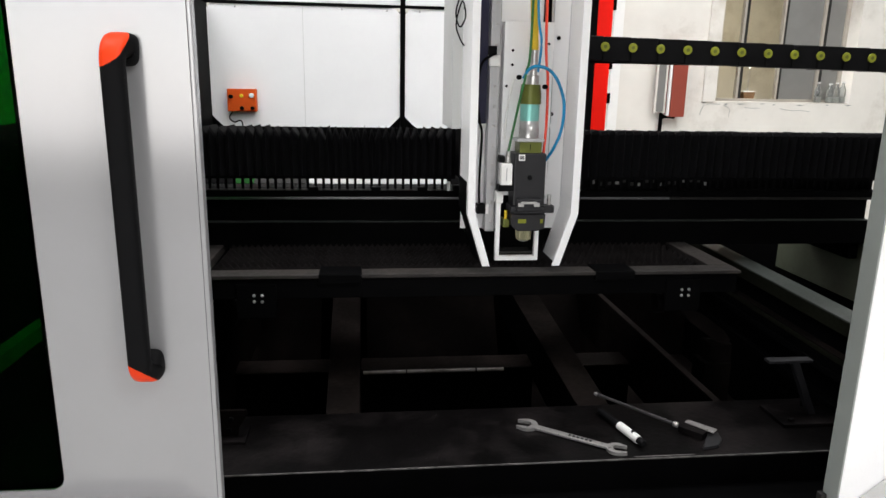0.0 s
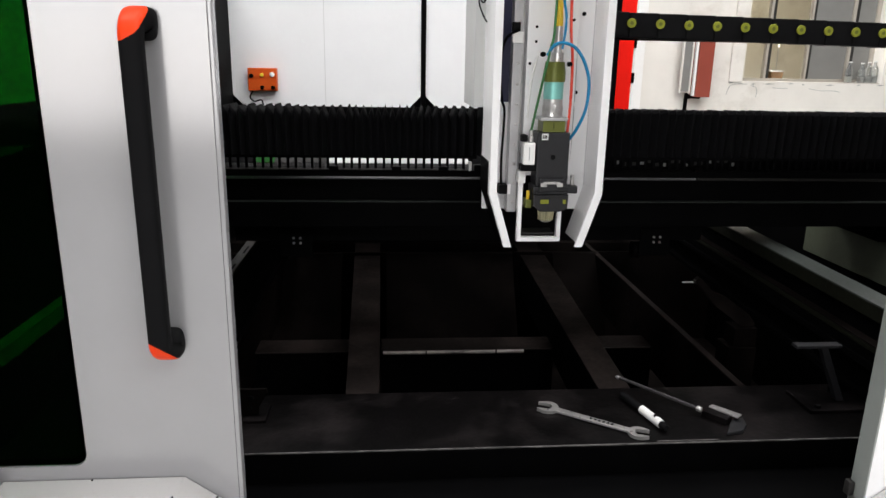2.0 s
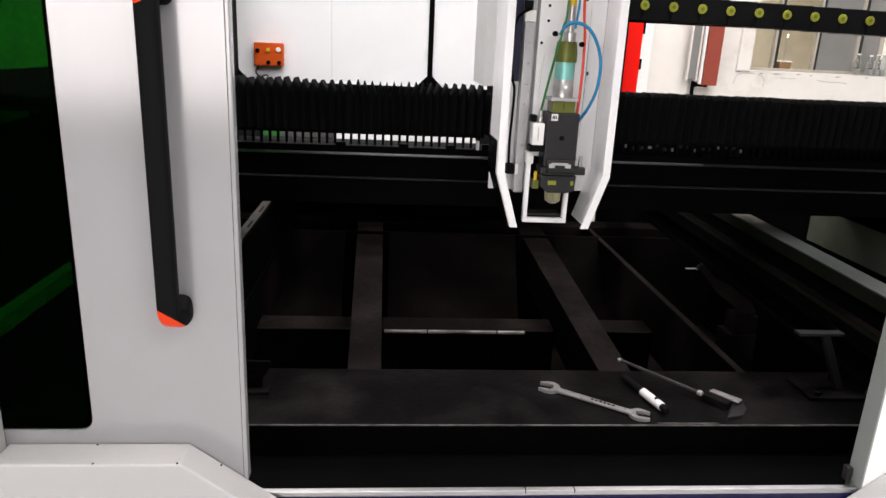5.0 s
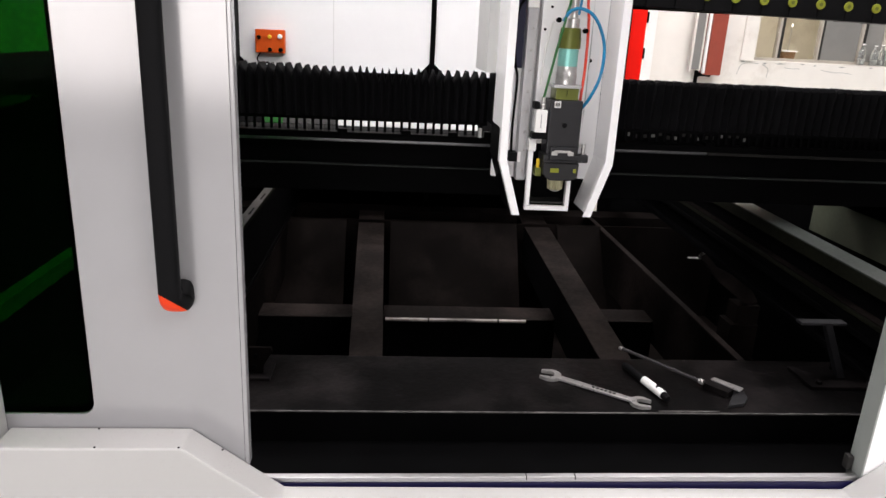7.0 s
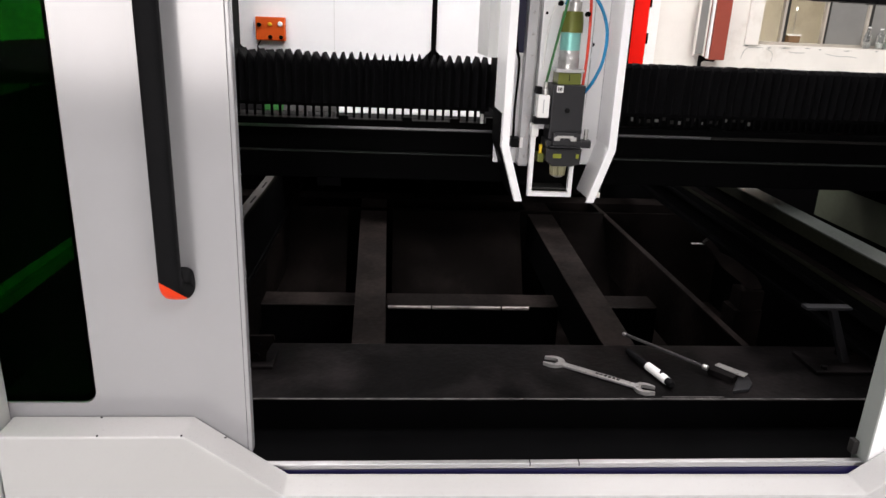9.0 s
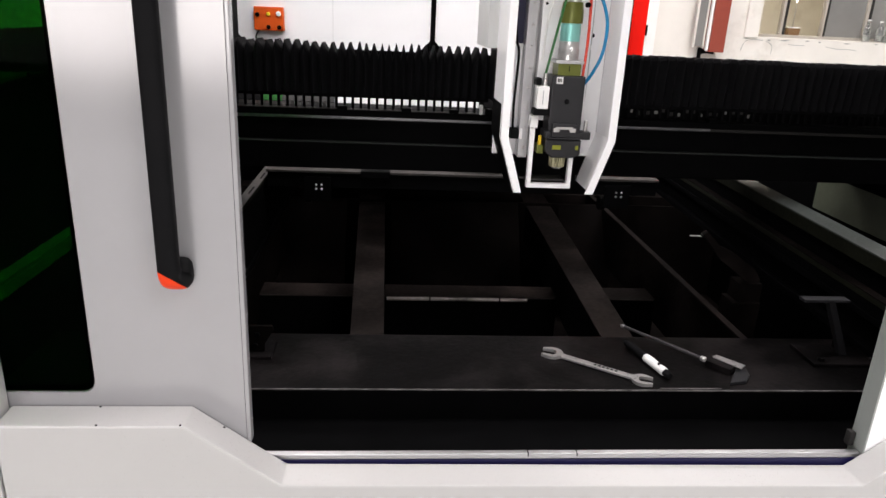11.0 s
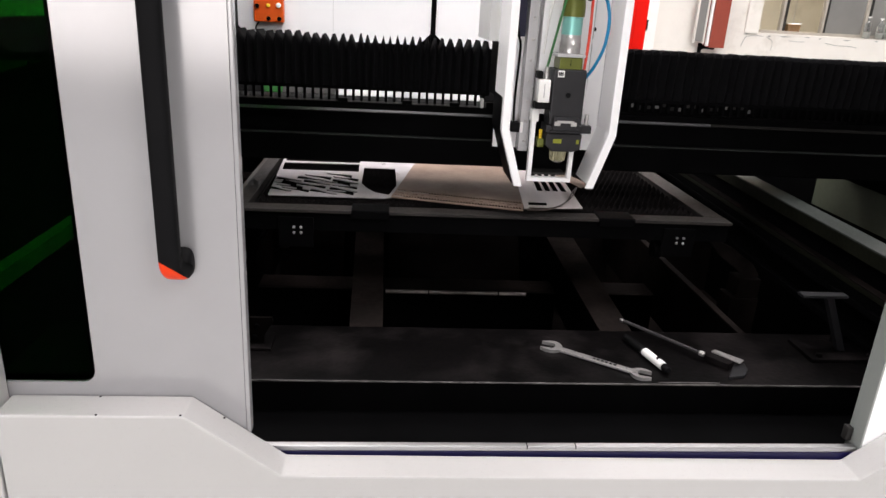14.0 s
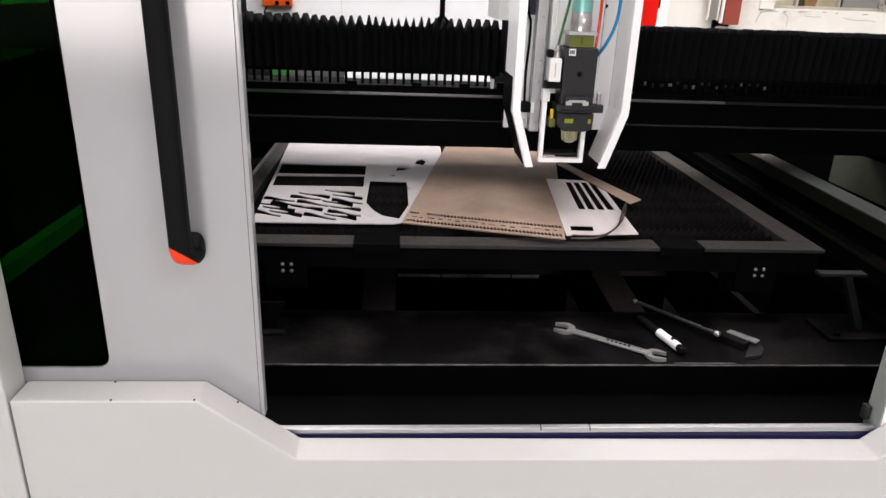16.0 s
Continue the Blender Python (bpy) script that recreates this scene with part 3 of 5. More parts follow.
def rear_wall():
    w = thing("rear_panel", "white sheet rear panels in a black gusseted steel frame", "panel", (0, 0, 0))
    y0, y1 = 4.0, 4.012
    c = 0.065

    def sheet(x0, x1):
        pts = [(x0 + c, 1.335), (x1 - c, 1.335), (x1, 1.335 + c), (x1, 2.02 - c * 0.5), (x1 - c * 0.5, 2.02), (x0 + c * 0.5, 2.02), (x0, 2.02 - c * 0.5), (x0, 1.335 + c)]
        prism("sheet", pts, y0, y1, PANEL, w, "white coated sheet")

    sheet(-0.965, 0.1365)
    sheet(0.1665, 1.25)
    box("seam", (-0.426, 3.996, 1.336), (-0.422, 4.0, 2.019), WHITE2, w, bevel=0)
    for x0, x1 in ((-1.04, -0.966), (0.1375, 0.1655), (1.26, 1.32)):
        box("post", (x0, 3.985, 0.0), (x1, 4.05, 2.4), BLACK, w)
    box("top_bar", (-1.04, 3.99, 2.021), (1.32, 4.012, 2.037), BLACK, w)
    box("backing", (-1.04, 4.013, 1.14), (1.32, 4.03, 2.0), BLACK, w, bevel=0)
    box("bottom_bar", (-1.04, 3.985, 1.26), (1.32, 4.012, 1.334), BLACK, w)
    box("upper_sheet", (-1.04, 4.0, 2.0375), (1.32, 4.012, 2.4), PANEL, w)
    for x in (-0.80, -0.2, 0.06, 0.25, 0.6):
        turned("rivet", [(0.006, 0), (0.006, 0.003), (0.003, 0.005)], GALV, w, at=(x, 4.0, 2.005), m=pose(0, 0, 0, 90), n=8)


rear_wall()
# Black box added behind the machine so the view under the gantry stays dark.
BAY = thing("exchange_bay", "added black box that keeps light out of the pallet bay", "enclosure")
box("bay_top", (-1.0, 4.052, 1.24), (1.24, 5.93, 1.26), BLACK, BAY, bevel=0)
box("bay_side", (-1.0, 4.052, 0), (-0.98, 5.93, 1.239), BLACK, BAY, bevel=0)
box("bay_side", (1.22, 4.052, 0), (1.24, 5.93, 1.239), BLACK, BAY, bevel=0)
box("rear_cover", (1.322, 4.0, 0), (1.75, 4.02, 1.2), BLACK, BAY, bevel=0)
box("bay_end", (-0.979, 5.91, 0), (1.219, 5.93, 1.239), BLACK, BAY, bevel=0)


def junction_box():
    j = thing("junction_box", "orange-red junction box with black knobs on the rear panel", "control box", (-0.78, 4.0, 1.485))
    box("body", (-0.082, -0.05, -0.064), (0.082, -0.001, 0.064), BOXORANGE, j, bevel=0.006)
    for x, z in ((-0.06, 0.02), (0.0, -0.045), (0.06, -0.045)):
        turned("knob", [(0.012, 0), (0.012, 0.012), (0.008, 0.016)], BLACK, j, at=(x, -0.05, z), m=pose(0, 0, 0, 90), n=12)
    turned("brass_knob", [(0.011, 0), (0.011, 0.012), (0.007, 0.016)], YELLOW, j, "yellow knob", at=(0.0, -0.05, 0.025), m=pose(0, 0, 0, 90), n=12)
    turned("lamp_button", [(0.014, 0), (0.014, 0.01), (0.009, 0.014)], LABELW, j, "white button", at=(0.057, -0.05, 0.028), m=pose(0, 0, 0, 90), n=12)
    tube("cable", [(-0.055, -0.03, -0.06), (-0.075, -0.04, -0.1), (-0.05, -0.04, -0.125), (-0.01, -0.03, -0.12), (0.0, -0.03, -0.2)], 0.004, BLACK, j)


junction_box()


# ---- machine bed ----
def bed():
    b = thing("machine_bed", "dark welded steel machine bed with open scrap bays", "machine bed")
    # Bodies near-black, tops paler: top light and side shade are in the colours.
    box("front_beam", (-0.955, 1.236, 0.25), (1.745, 1.521, 0.7105), BLACK, b, "front beam body, near-black for its shaded faces", bevel=0.002)
    box("beam_top", (-0.955, 1.234, 0.711), (1.745, 1.521, 0.72), STEEL, b, "worn dark steel beam top, paler for light from above", bevel=0.002)
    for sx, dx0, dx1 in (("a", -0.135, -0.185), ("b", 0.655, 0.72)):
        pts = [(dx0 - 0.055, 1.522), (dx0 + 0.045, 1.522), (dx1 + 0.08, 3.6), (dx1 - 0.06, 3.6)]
        prism("long_beam", pts, 0.40, 0.5935, BLACK, b, "longitudinal beam body, near-black for its shaded sides", axis="z")
        prism("beam_top", pts, 0.594, 0.6, DUSTY, b, "dusty worn beam top, paler for light from above", bevel=0.0015, axis="z")
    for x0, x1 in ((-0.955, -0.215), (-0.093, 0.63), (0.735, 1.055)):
        box("cross_beam", (x0, 2.43, 0.16), (x1, 2.555, 0.4435), BLACK, b, "cross beam body, near-black for its shaded faces", bevel=0.002)
        box("beam_top", (x0, 2.43, 0.444), (x1, 2.555, 0.45), DUSTY, b, "dusty worn beam top, paler for light from above", bevel=0.0015)
        # Highlight on the cross beam's edge, put in as a pale strip.
        box("bright_edge", (x0 + 0.01, 2.4265, 0.444), (x1 - 0.01, 2.4295, 0.449), FRAME, b, "pale strip for the highlight on the worn edge", bevel=0)
    tube("pipe", [(-0.085, 2.42, 0.442), (0.25, 2.42, 0.442), (0.5, 2.42, 0.442)], 0.008, WORNPIPE, b, "bright worn pipe along the cross beam")
    for x in (0.09, 0.38):
        box("pipe_clip", (x, 2.409, 0.432), (x + 0.005, 2.431, 0.4525), BLACK, b, bevel=0)
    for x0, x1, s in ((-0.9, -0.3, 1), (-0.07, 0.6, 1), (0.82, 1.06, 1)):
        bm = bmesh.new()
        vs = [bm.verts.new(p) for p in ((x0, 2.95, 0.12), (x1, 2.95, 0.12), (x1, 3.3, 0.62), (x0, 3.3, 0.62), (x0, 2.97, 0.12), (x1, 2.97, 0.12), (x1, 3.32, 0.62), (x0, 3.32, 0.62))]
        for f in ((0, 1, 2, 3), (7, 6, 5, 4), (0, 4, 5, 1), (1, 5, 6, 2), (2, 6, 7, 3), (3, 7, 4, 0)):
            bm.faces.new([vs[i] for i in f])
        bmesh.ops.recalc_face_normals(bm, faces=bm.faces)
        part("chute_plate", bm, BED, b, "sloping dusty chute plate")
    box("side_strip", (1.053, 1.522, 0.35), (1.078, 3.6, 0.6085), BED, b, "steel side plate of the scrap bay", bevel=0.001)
    # Edge paler than the plate below, again for light from above.
    box("side_edge", (1.053, 1.522, 0.609), (1.078, 3.6, 0.615), DUSTY, b, "worn steel edge of the scrap bay, paler for light from above", bevel=0.001)
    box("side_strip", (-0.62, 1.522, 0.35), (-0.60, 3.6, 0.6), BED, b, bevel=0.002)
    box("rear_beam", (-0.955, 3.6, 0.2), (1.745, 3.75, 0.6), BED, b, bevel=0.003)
    # Plate added to cover pale patches showing behind the chutes.
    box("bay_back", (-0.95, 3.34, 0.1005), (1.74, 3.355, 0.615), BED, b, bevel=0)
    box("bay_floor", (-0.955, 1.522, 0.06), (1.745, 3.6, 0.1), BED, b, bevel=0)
    return b


bed()


def table_rails(x, z, w, label, mat, start=0.0, turn=0.0, thick=0.02, web=0.25, slots=False):
    r = thing("table_rail", label, "rail", (x, 1.53, z, 0, 0, turn), "rails of the exchange table")
    # Thin top strip in the rail's given colour, darker sides below.
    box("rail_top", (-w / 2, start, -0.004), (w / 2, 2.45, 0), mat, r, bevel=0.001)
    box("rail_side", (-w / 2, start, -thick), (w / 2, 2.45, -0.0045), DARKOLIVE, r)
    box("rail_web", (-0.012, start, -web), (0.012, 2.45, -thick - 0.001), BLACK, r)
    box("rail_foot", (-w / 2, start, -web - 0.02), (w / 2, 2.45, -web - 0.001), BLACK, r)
    for k in range(9 if slots else 0):
        box("slot", (0.002, 0.3 + 0.24 * k, 0.0005), (0.009, 0.4 + 0.24 * k, 0.0015), BLACK, r, "dark slot", bevel=0)


table_rails(1.266, 1.0, 0.074, "grey-green painted upper table rail", RAILGREY, -0.45, -2.3, 0.045)
table_rails(1.228, 0.9, 0.03, "dull dark lower table rail", BED, -0.45, -2.3, 0.02, 0.05)
table_rails(-0.604, 0.90, 0.034, "grey slotted steel table rail beside the door", WORNRAIL, slots=True)


def rail_bracket():
    k = thing("support_bracket", "dark steel bracket with top plate standing on the front beam", "bracket", (1.13, 1.40, 0.72))
    box("base_plate", (-0.085, -0.05, 0), (0.095, 0.07, 0.01), STEEL, k, bevel=0.002)
    prism("web", [(-0.05, 0.165), (-0.03, 0.165), (0.04, 0.01), (0.018, 0.01)], 0.0, 0.02, HEAD, k, bevel=0.002)
    prism("gusset", [(0.03, 0.01), (0.03, 0.05), (0.085, 0.01)], 0.05, 0.058, STEEL, k)
    box("top_plate", (-0.12, -0.004, 0.1655), (0.006, 0.024, 0.174), HEAD, k, bevel=0.002)
    for x in (-0.055, 0.09):
        turned("bolt", [(0.009, 0.01), (0.009, 0.018), (0.006, 0.02)], STEEL, k, at=(x, -0.03, 0), n=6)


rail_bracket()


def anchor_lug():
    k = thing("anchor_lug", "brownish steel anchor lug standing on the front beam", "bracket", (-0.42, 1.40, 0.72))
    box("base_plate", (-0.06, -0.03, 0), (0.05, 0.06, 0.008), STEEL, k, bevel=0.001)
    prism("lug_plate", [(-0.05, 0.0085), (0.028, 0.0085), (0.03, 0.03), (0.052, 0.066), (0.05, 0.078), (-0.05, 0.078)], 0.0, 0.01, BED, k, bevel=0.001)
    for x, z in ((0.012, 0.055), (0.006, 0.025)):
        turned("bolt", [(0.007, 0), (0.007, 0.004), (0.005, 0.005)], BLACK, k, at=(x, 0.0, z), m=pose(0, 0, 0, 90), n=8)


anchor_lug()


def lift_arm():
    a = thing("stop_lever", "dark steel stop lever beside the table rail", "lever", (1.2, 2.2, 0.72))
    prism("lever_arm", [(-0.105, 0.10), (-0.088, 0.112), (-0.03, 0.055), (0.03, 0.03), (0.12, -0.03), (0.155, -0.08), (0.12, -0.10), (-0.02, 0.0)], -0.012, 0.012, DUSTY, a, bevel=0.003)
    box("pin", (-0.15, -0.006, 0.089), (-0.108, 0.006, 0.0915), GALV, a, "bright pin", bevel=0)
    box("pin_rod", (-0.1075, -0.006, 0.086), (-0.1, 0.006, 0.1), DIM, a, bevel=0)
    box("mount", (0.06, -0.04, -0.16), (0.15, 0.04, -0.085), BED, a)
    box("mount_foot", (0.04, -0.05, -0.62), (0.15, 0.05, -0.1605), BED, a)


lift_arm()


# ---- gantry ----
def gantry():
    g = thing("gantry_beam", "black painted gantry beam with linear rails across the machine", "gantry")
    box("beam", (-0.955, 2.06, 1.065), (1.74, 2.36, 1.262), BLACK, g, bevel=0.006)
    box("lower_lip", (-0.955, 2.035, 1.065), (1.74, 2.0595, 1.15), BLACK, g, bevel=0.004)
    # Highlight on the lip's edge, put in as a thin grey strip.
    box("lip_edge", (-0.955, 2.032, 1.1505), (1.74, 2.0595, 1.153), RAILGREY, g, "grey strip for the lip edge highlight", bevel=0.001)
    box("guide_rail", (-0.955, 2.034, 1.226), (0.98, 2.0595, 1.240), GUIDE, g, "polished linear guide rail", bevel=0.003)
    # Same rail coloured dull, since its reflection fades on this length.
    box("guide_rail", (0.982, 2.034, 1.226), (1.74, 2.0595, 1.240), DIM, g, "linear guide rail, dulled where its reflection fades", bevel=0.003)
    box("rail_cover", (-0.955, 2.0, 1.2405), (1.74, 2.0595, 1.262), BLACK, g, bevel=0.003)
    # Brightness reflected between the teeth, painted as strips of different colour.
    for x0, x1, m, lb in ((-0.95, -0.50, BLACK, ""), (-0.50, -0.435, material("green_reflection", (0.003, 0.075, 0.006), 0.6, vary=0.05, spec=0.1), "green strip for a reflected green window"), (-0.435, -0.265, DIM, "grey strip for a dimmer reflection"),
                          (-0.265, 0.207, WHITE2, "white strip for the reflected rear panel"), (0.207, 0.545, BLACK, ""), (0.545, 0.665, GREYPANEL, "grey strip for a dimmer reflection"), (0.665, 1.74, BLACK, "")):
        bm = bmesh.new()
        box_in(bm, (x0, -0.03, -0.001), (x1, 0.03, 0.001), 0)
        bmesh.ops.transform(bm, matrix=pose(0, 2.115, 1.288, 35), verts=bm.verts)
        part("reflection_strip", bm, m, g, lb)
    for x, z in ((-0.935, 0.70), (1.72, 1.0)):
        box("end_carriage", (x - 0.018, 2.065, z), (x + 0.018, 2.35, 1.0645), BLACK, g, bevel=0.004)
    # Black sheet added to darken the gaps behind the right-hand teeth.
    box("gap_shade_flap", (0.665, 2.048, 1.2625), (1.738, 2.053, 1.3005), BLACK, g, "black sheet that darkens the gaps behind the teeth", bevel=0)
    rnd = random.Random(3)
    # Pale specks stand for light glimpsed between the teeth.
    for k in range(16):
        x = 0.70 + 0.0262 * k + rnd.uniform(-0.004, 0.004)
        zz = 1.272 + rnd.uniform(0.0, 0.014)
        box("gap_speck", (x, 2.044, zz), (x + rnd.uniform(0.008, 0.018), 2.0475, zz + rnd.uniform(0.008, 0.014)), FROSTED if k % 3 == 0 else DIM, g, "small pale speck for light in the gaps", bevel=0)
    # small cable clips on the rail
    for x in (-0.25, -0.05, 0.1, 0.95):
        box("clip", (x, 1.99, 1.2625), (x + 0.03, 2.02, 1.274), BLACK, g, bevel=0.002)
    box("limit_switch", (0.196, 1.985, 1.263), (0.206, 2.0, 1.292), LABELW, g, "white limit switch", bevel=0.002)
    box("limit_bracket", (0.214, 1.98, 1.263), (0.24, 1.998, 1.282), BLACK, g, bevel=0.002)


gantry()


def bellows(x0, x1, folds, top, dip, deep, loose, label):
    """Pleated cover: folds stand out in y and the crests rise over the valleys; folds(x) gives the spacing."""
    b = thing("bellows_cover", label, "bellows", (0, 0, 0), "bellows of the gantry")
    rnd = random.Random(5)
    bm = bmesh.new()
    rows, x, crest = [], x0, 0
    while x < x1:
        pitch = folds(x)
        j = rnd.uniform(-0.07, 0.07) * pitch
        zt = (top + rnd.uniform(-loose, loose)) if crest else top - dip(x) + rnd.uniform(-loose, loose)
        yf = 1.922 if crest else 1.938
        rows.append([bm.verts.new(p) for p in ((x + j, yf, 1.318), (x + j, yf, zt - 0.010), (x + j * 1.5, yf + 0.010, zt), (x + j, deep, zt - 0.002), (x + j, deep + 0.003, 1.318))])
        x += pitch / 2
        crest = 1 - crest
    for a, c in zip(rows[:-1], rows[1:]):
        for k in range(4):
            bm.faces.new((a[k], c[k], c[k + 1], a[k + 1]))
        bm.faces.new((a[4], c[4], c[0], a[0]))
    bm.faces.new(rows[0])
    bm.faces.new(rows[-1][::-1])
    bmesh.ops.recalc_face_normals(bm, faces=bm.faces)
    part("pleated_cloth", bm, RUBBER, b)
    tooth = None
    x = x0 + 0.01
    while x < x1 - 0.002:
        if tooth is None:
            tooth = box("guide_tooth", (0, 2.03, 1.263), (0.0085, 2.036, 1.3005), RUBBER, b, "black guide tooth under the pleats", bevel=0.0008)
            o = tooth
        else:
            o = new("guide_tooth", tooth.data)
            o.parent = b
        o.matrix_basis = pose(x, 0, 0)
        x += 0.0262 * rnd.uniform(0.95, 1.05)
    box("guide_bar", (x0, 1.99, 1.301), (x1, 2.045, 1.3175), RUBBER, b, bevel=0.001)
    return b


bl = bellows(-0.95, 0.222, lambda x: 0.0225 if -0.2 < x < 0.06 else 0.027, 1.467, lambda x: 0.04 if x > -0.25 else 0.03, 2.04, 0.003, "black pleated bellows with wide open folds on the gantry")
prism("end_plate", [(0.2225, 1.316), (0.2265, 1.316), (0.2265, 1.47), (0.2225, 1.47)], 1.895, 2.01, PLASTIC, bl)
br = bellows(0.545, 1.74, lambda x: 0.028, 1.467, lambda x: 0.006, 2.0, 0.0012, "black pleated bellows with tight folds on the gantry")


# ---- carriage and cutting head ----
def carriage():
    c = thing("carriage_housing", "white sheet-metal housing of the cutting carriage", "carriage")
    L = [(0.217, 2.3), (0.217, 1.245), (0.264, 1.094)]
    wl = L + [(0.268, 1.094), (0.2215, 1.2455), (0.2215, 2.3)]
    fl = L + [(0.286, 1.094), (0.2385, 1.249), (0.2385, 2.3)]
    prism("side_wall", wl, 1.672, 1.84, HOUSING, c, bevel=0)
    prism("front_flange", fl, 1.664, 1.672, HOUSING, c, bevel=0.001)
    M = 0.755

    def mir(p):
        return [(M - x, z) for x, z in p]

    prism("side_wall", mir(wl), 1.672, 1.84, HOUSING, c, bevel=0)
    prism("front_flange", mir(fl), 1.664, 1.672, HOUSING, c, bevel=0.001)
    # deep side cover towards the beam
    prism("side_cover", [(1.842, 2.3), (1.842, 1.473), (2.1, 1.473), (2.1, 2.3)], 0.188, 0.2165, COVER, c, "light grey side cover", bevel=0.002, axis="x")
    prism("side_cover", [(1.842, 2.3), (1.842, 1.26), (1.99, 1.30), (2.01, 1.48), (1.97, 1.52), (1.97, 2.3)], 0.5385, 0.546, SHADOWBLUE, c, "dark blue side cover", bevel=0.001, axis="x")
    # Shade on the lower outer side wall, put in as a black sheet.
    prism("side_liner", [(0.2165, 1.335), (0.2165, 1.245), (0.2634, 1.096), (0.2615, 1.096), (0.2145, 1.2447), (0.2145, 1.335)], 1.69, 1.84, BLACK, c, "black sheet for the shaded lower side wall")
    box("back_plate", (0.222, 1.84, 1.17), (0.533, 1.85, 2.3), HOUSING, c, bevel=0.001)
    box("lower_plate", (0.27, 1.84, 1.10), (0.485, 1.85, 1.1695), BLACK, c, bevel=0.001)
    box("mount_block", (0.24, 1.851, 1.15), (0.52, 1.995, 1.45), BLACK, c, bevel=0.003)
    box("cable_slot", (0.262, 1.832, 1.49), (0.2895, 1.8395, 1.95), SHADOWBLUE, c, "dark cable slot", bevel=0)
    box("slot_cap", (0.262, 1.826, 1.478), (0.2895, 1.84, 1.49), LABELW, c, bevel=0.001)
    box("cable_slot", (0.452, 1.832, 1.70), (0.482, 1.8395, 2.2), BLACK, c, "dark cable slot", bevel=0)
    box("slide_rail", (0.290, 1.79, 1.17), (0.318, 1.8395, 1.86), GALV, c, "machined vertical slide rail", bevel=0.002)
    for k in range(12):
        turned("rail_screw", [(0.0042, 0), (0.0042, 0.003), (0.002, 0.004)], CHROME, c, at=(0.305, 1.79, 1.2 + 0.057 * k), m=pose(0, 0, 0, 90), n=8)
    box("stop", (0.285, 1.775, 1.655), (0.315, 1.7895, 1.685), LABELW, c, "white stop block", bevel=0.002)
    box("stop_clip", (0.282, 1.77, 1.685), (0.305, 1.7895, 1.71), PLASTIC, c, bevel=0.002)
    box("sensor", (0.264, 1.785, 1.225), (0.289, 1.83, 1.252), PLASTIC, c, bevel=0.002)
    box("sensor_tab", (0.2895, 1.782, 1.225), (0.298, 1.7895, 1.255), LABELW, c, bevel=0.001)
    for x, z in ((0.254, 1.37), (0.252, 1.345), (0.50, 1.74), (0.49, 1.52), (0.258, 1.235)):
        turned("plug", [(0.006, 0), (0.006, 0.003)], BLACK, c, at=(x, 1.84, z), m=pose(0, 0, 0, 90), n=10)
    tube("cable", [(0.30, 1.76, 1.69), (0.262, 1.77, 1.66), (0.253, 1.775, 1.58), (0.262, 1.78, 1.50), (0.272, 1.79, 1.46), (0.27, 1.80, 1.33), (0.272, 1.80, 1.25)], 0.0035, BLACK, c)
    tube("loose_wire", [(0.205, 1.80, 1.86), (0.19, 1.81, 1.80), (0.20, 1.79, 1.76), (0.215, 1.79, 1.79), (0.206, 1.80, 1.83), (0.19, 1.80, 1.77), (0.2, 1.79, 1.73), (0.214, 1.8, 1.71)], 0.0022, BLACK, c)
    # bottom frame round the nozzle
    for lo, hi in (((0.315, 1.745, 1.090), (0.446, 1.765, 1.103)), ((0.315, 1.745, 1.1035), (0.3275, 1.765, 1.30)), ((0.4335, 1.745, 1.1035), (0.446, 1.765, 1.26))):
        box("frame_bar", lo, hi, HOUSING, c, bevel=0.0015)
    box("frame_inner", (0.328, 1.766, 1.107), (0.433, 1.83, 1.112), DIM, c, bevel=0)
    box("frame_back", (0.33, 1.835, 1.1), (0.43, 1.8395, 1.3), BLACK, c, bevel=0)
    box("top_block", (0.322, 1.70, 1.88), (0.345, 1.835, 2.0), PLASTIC, c, bevel=0.003)


carriage()


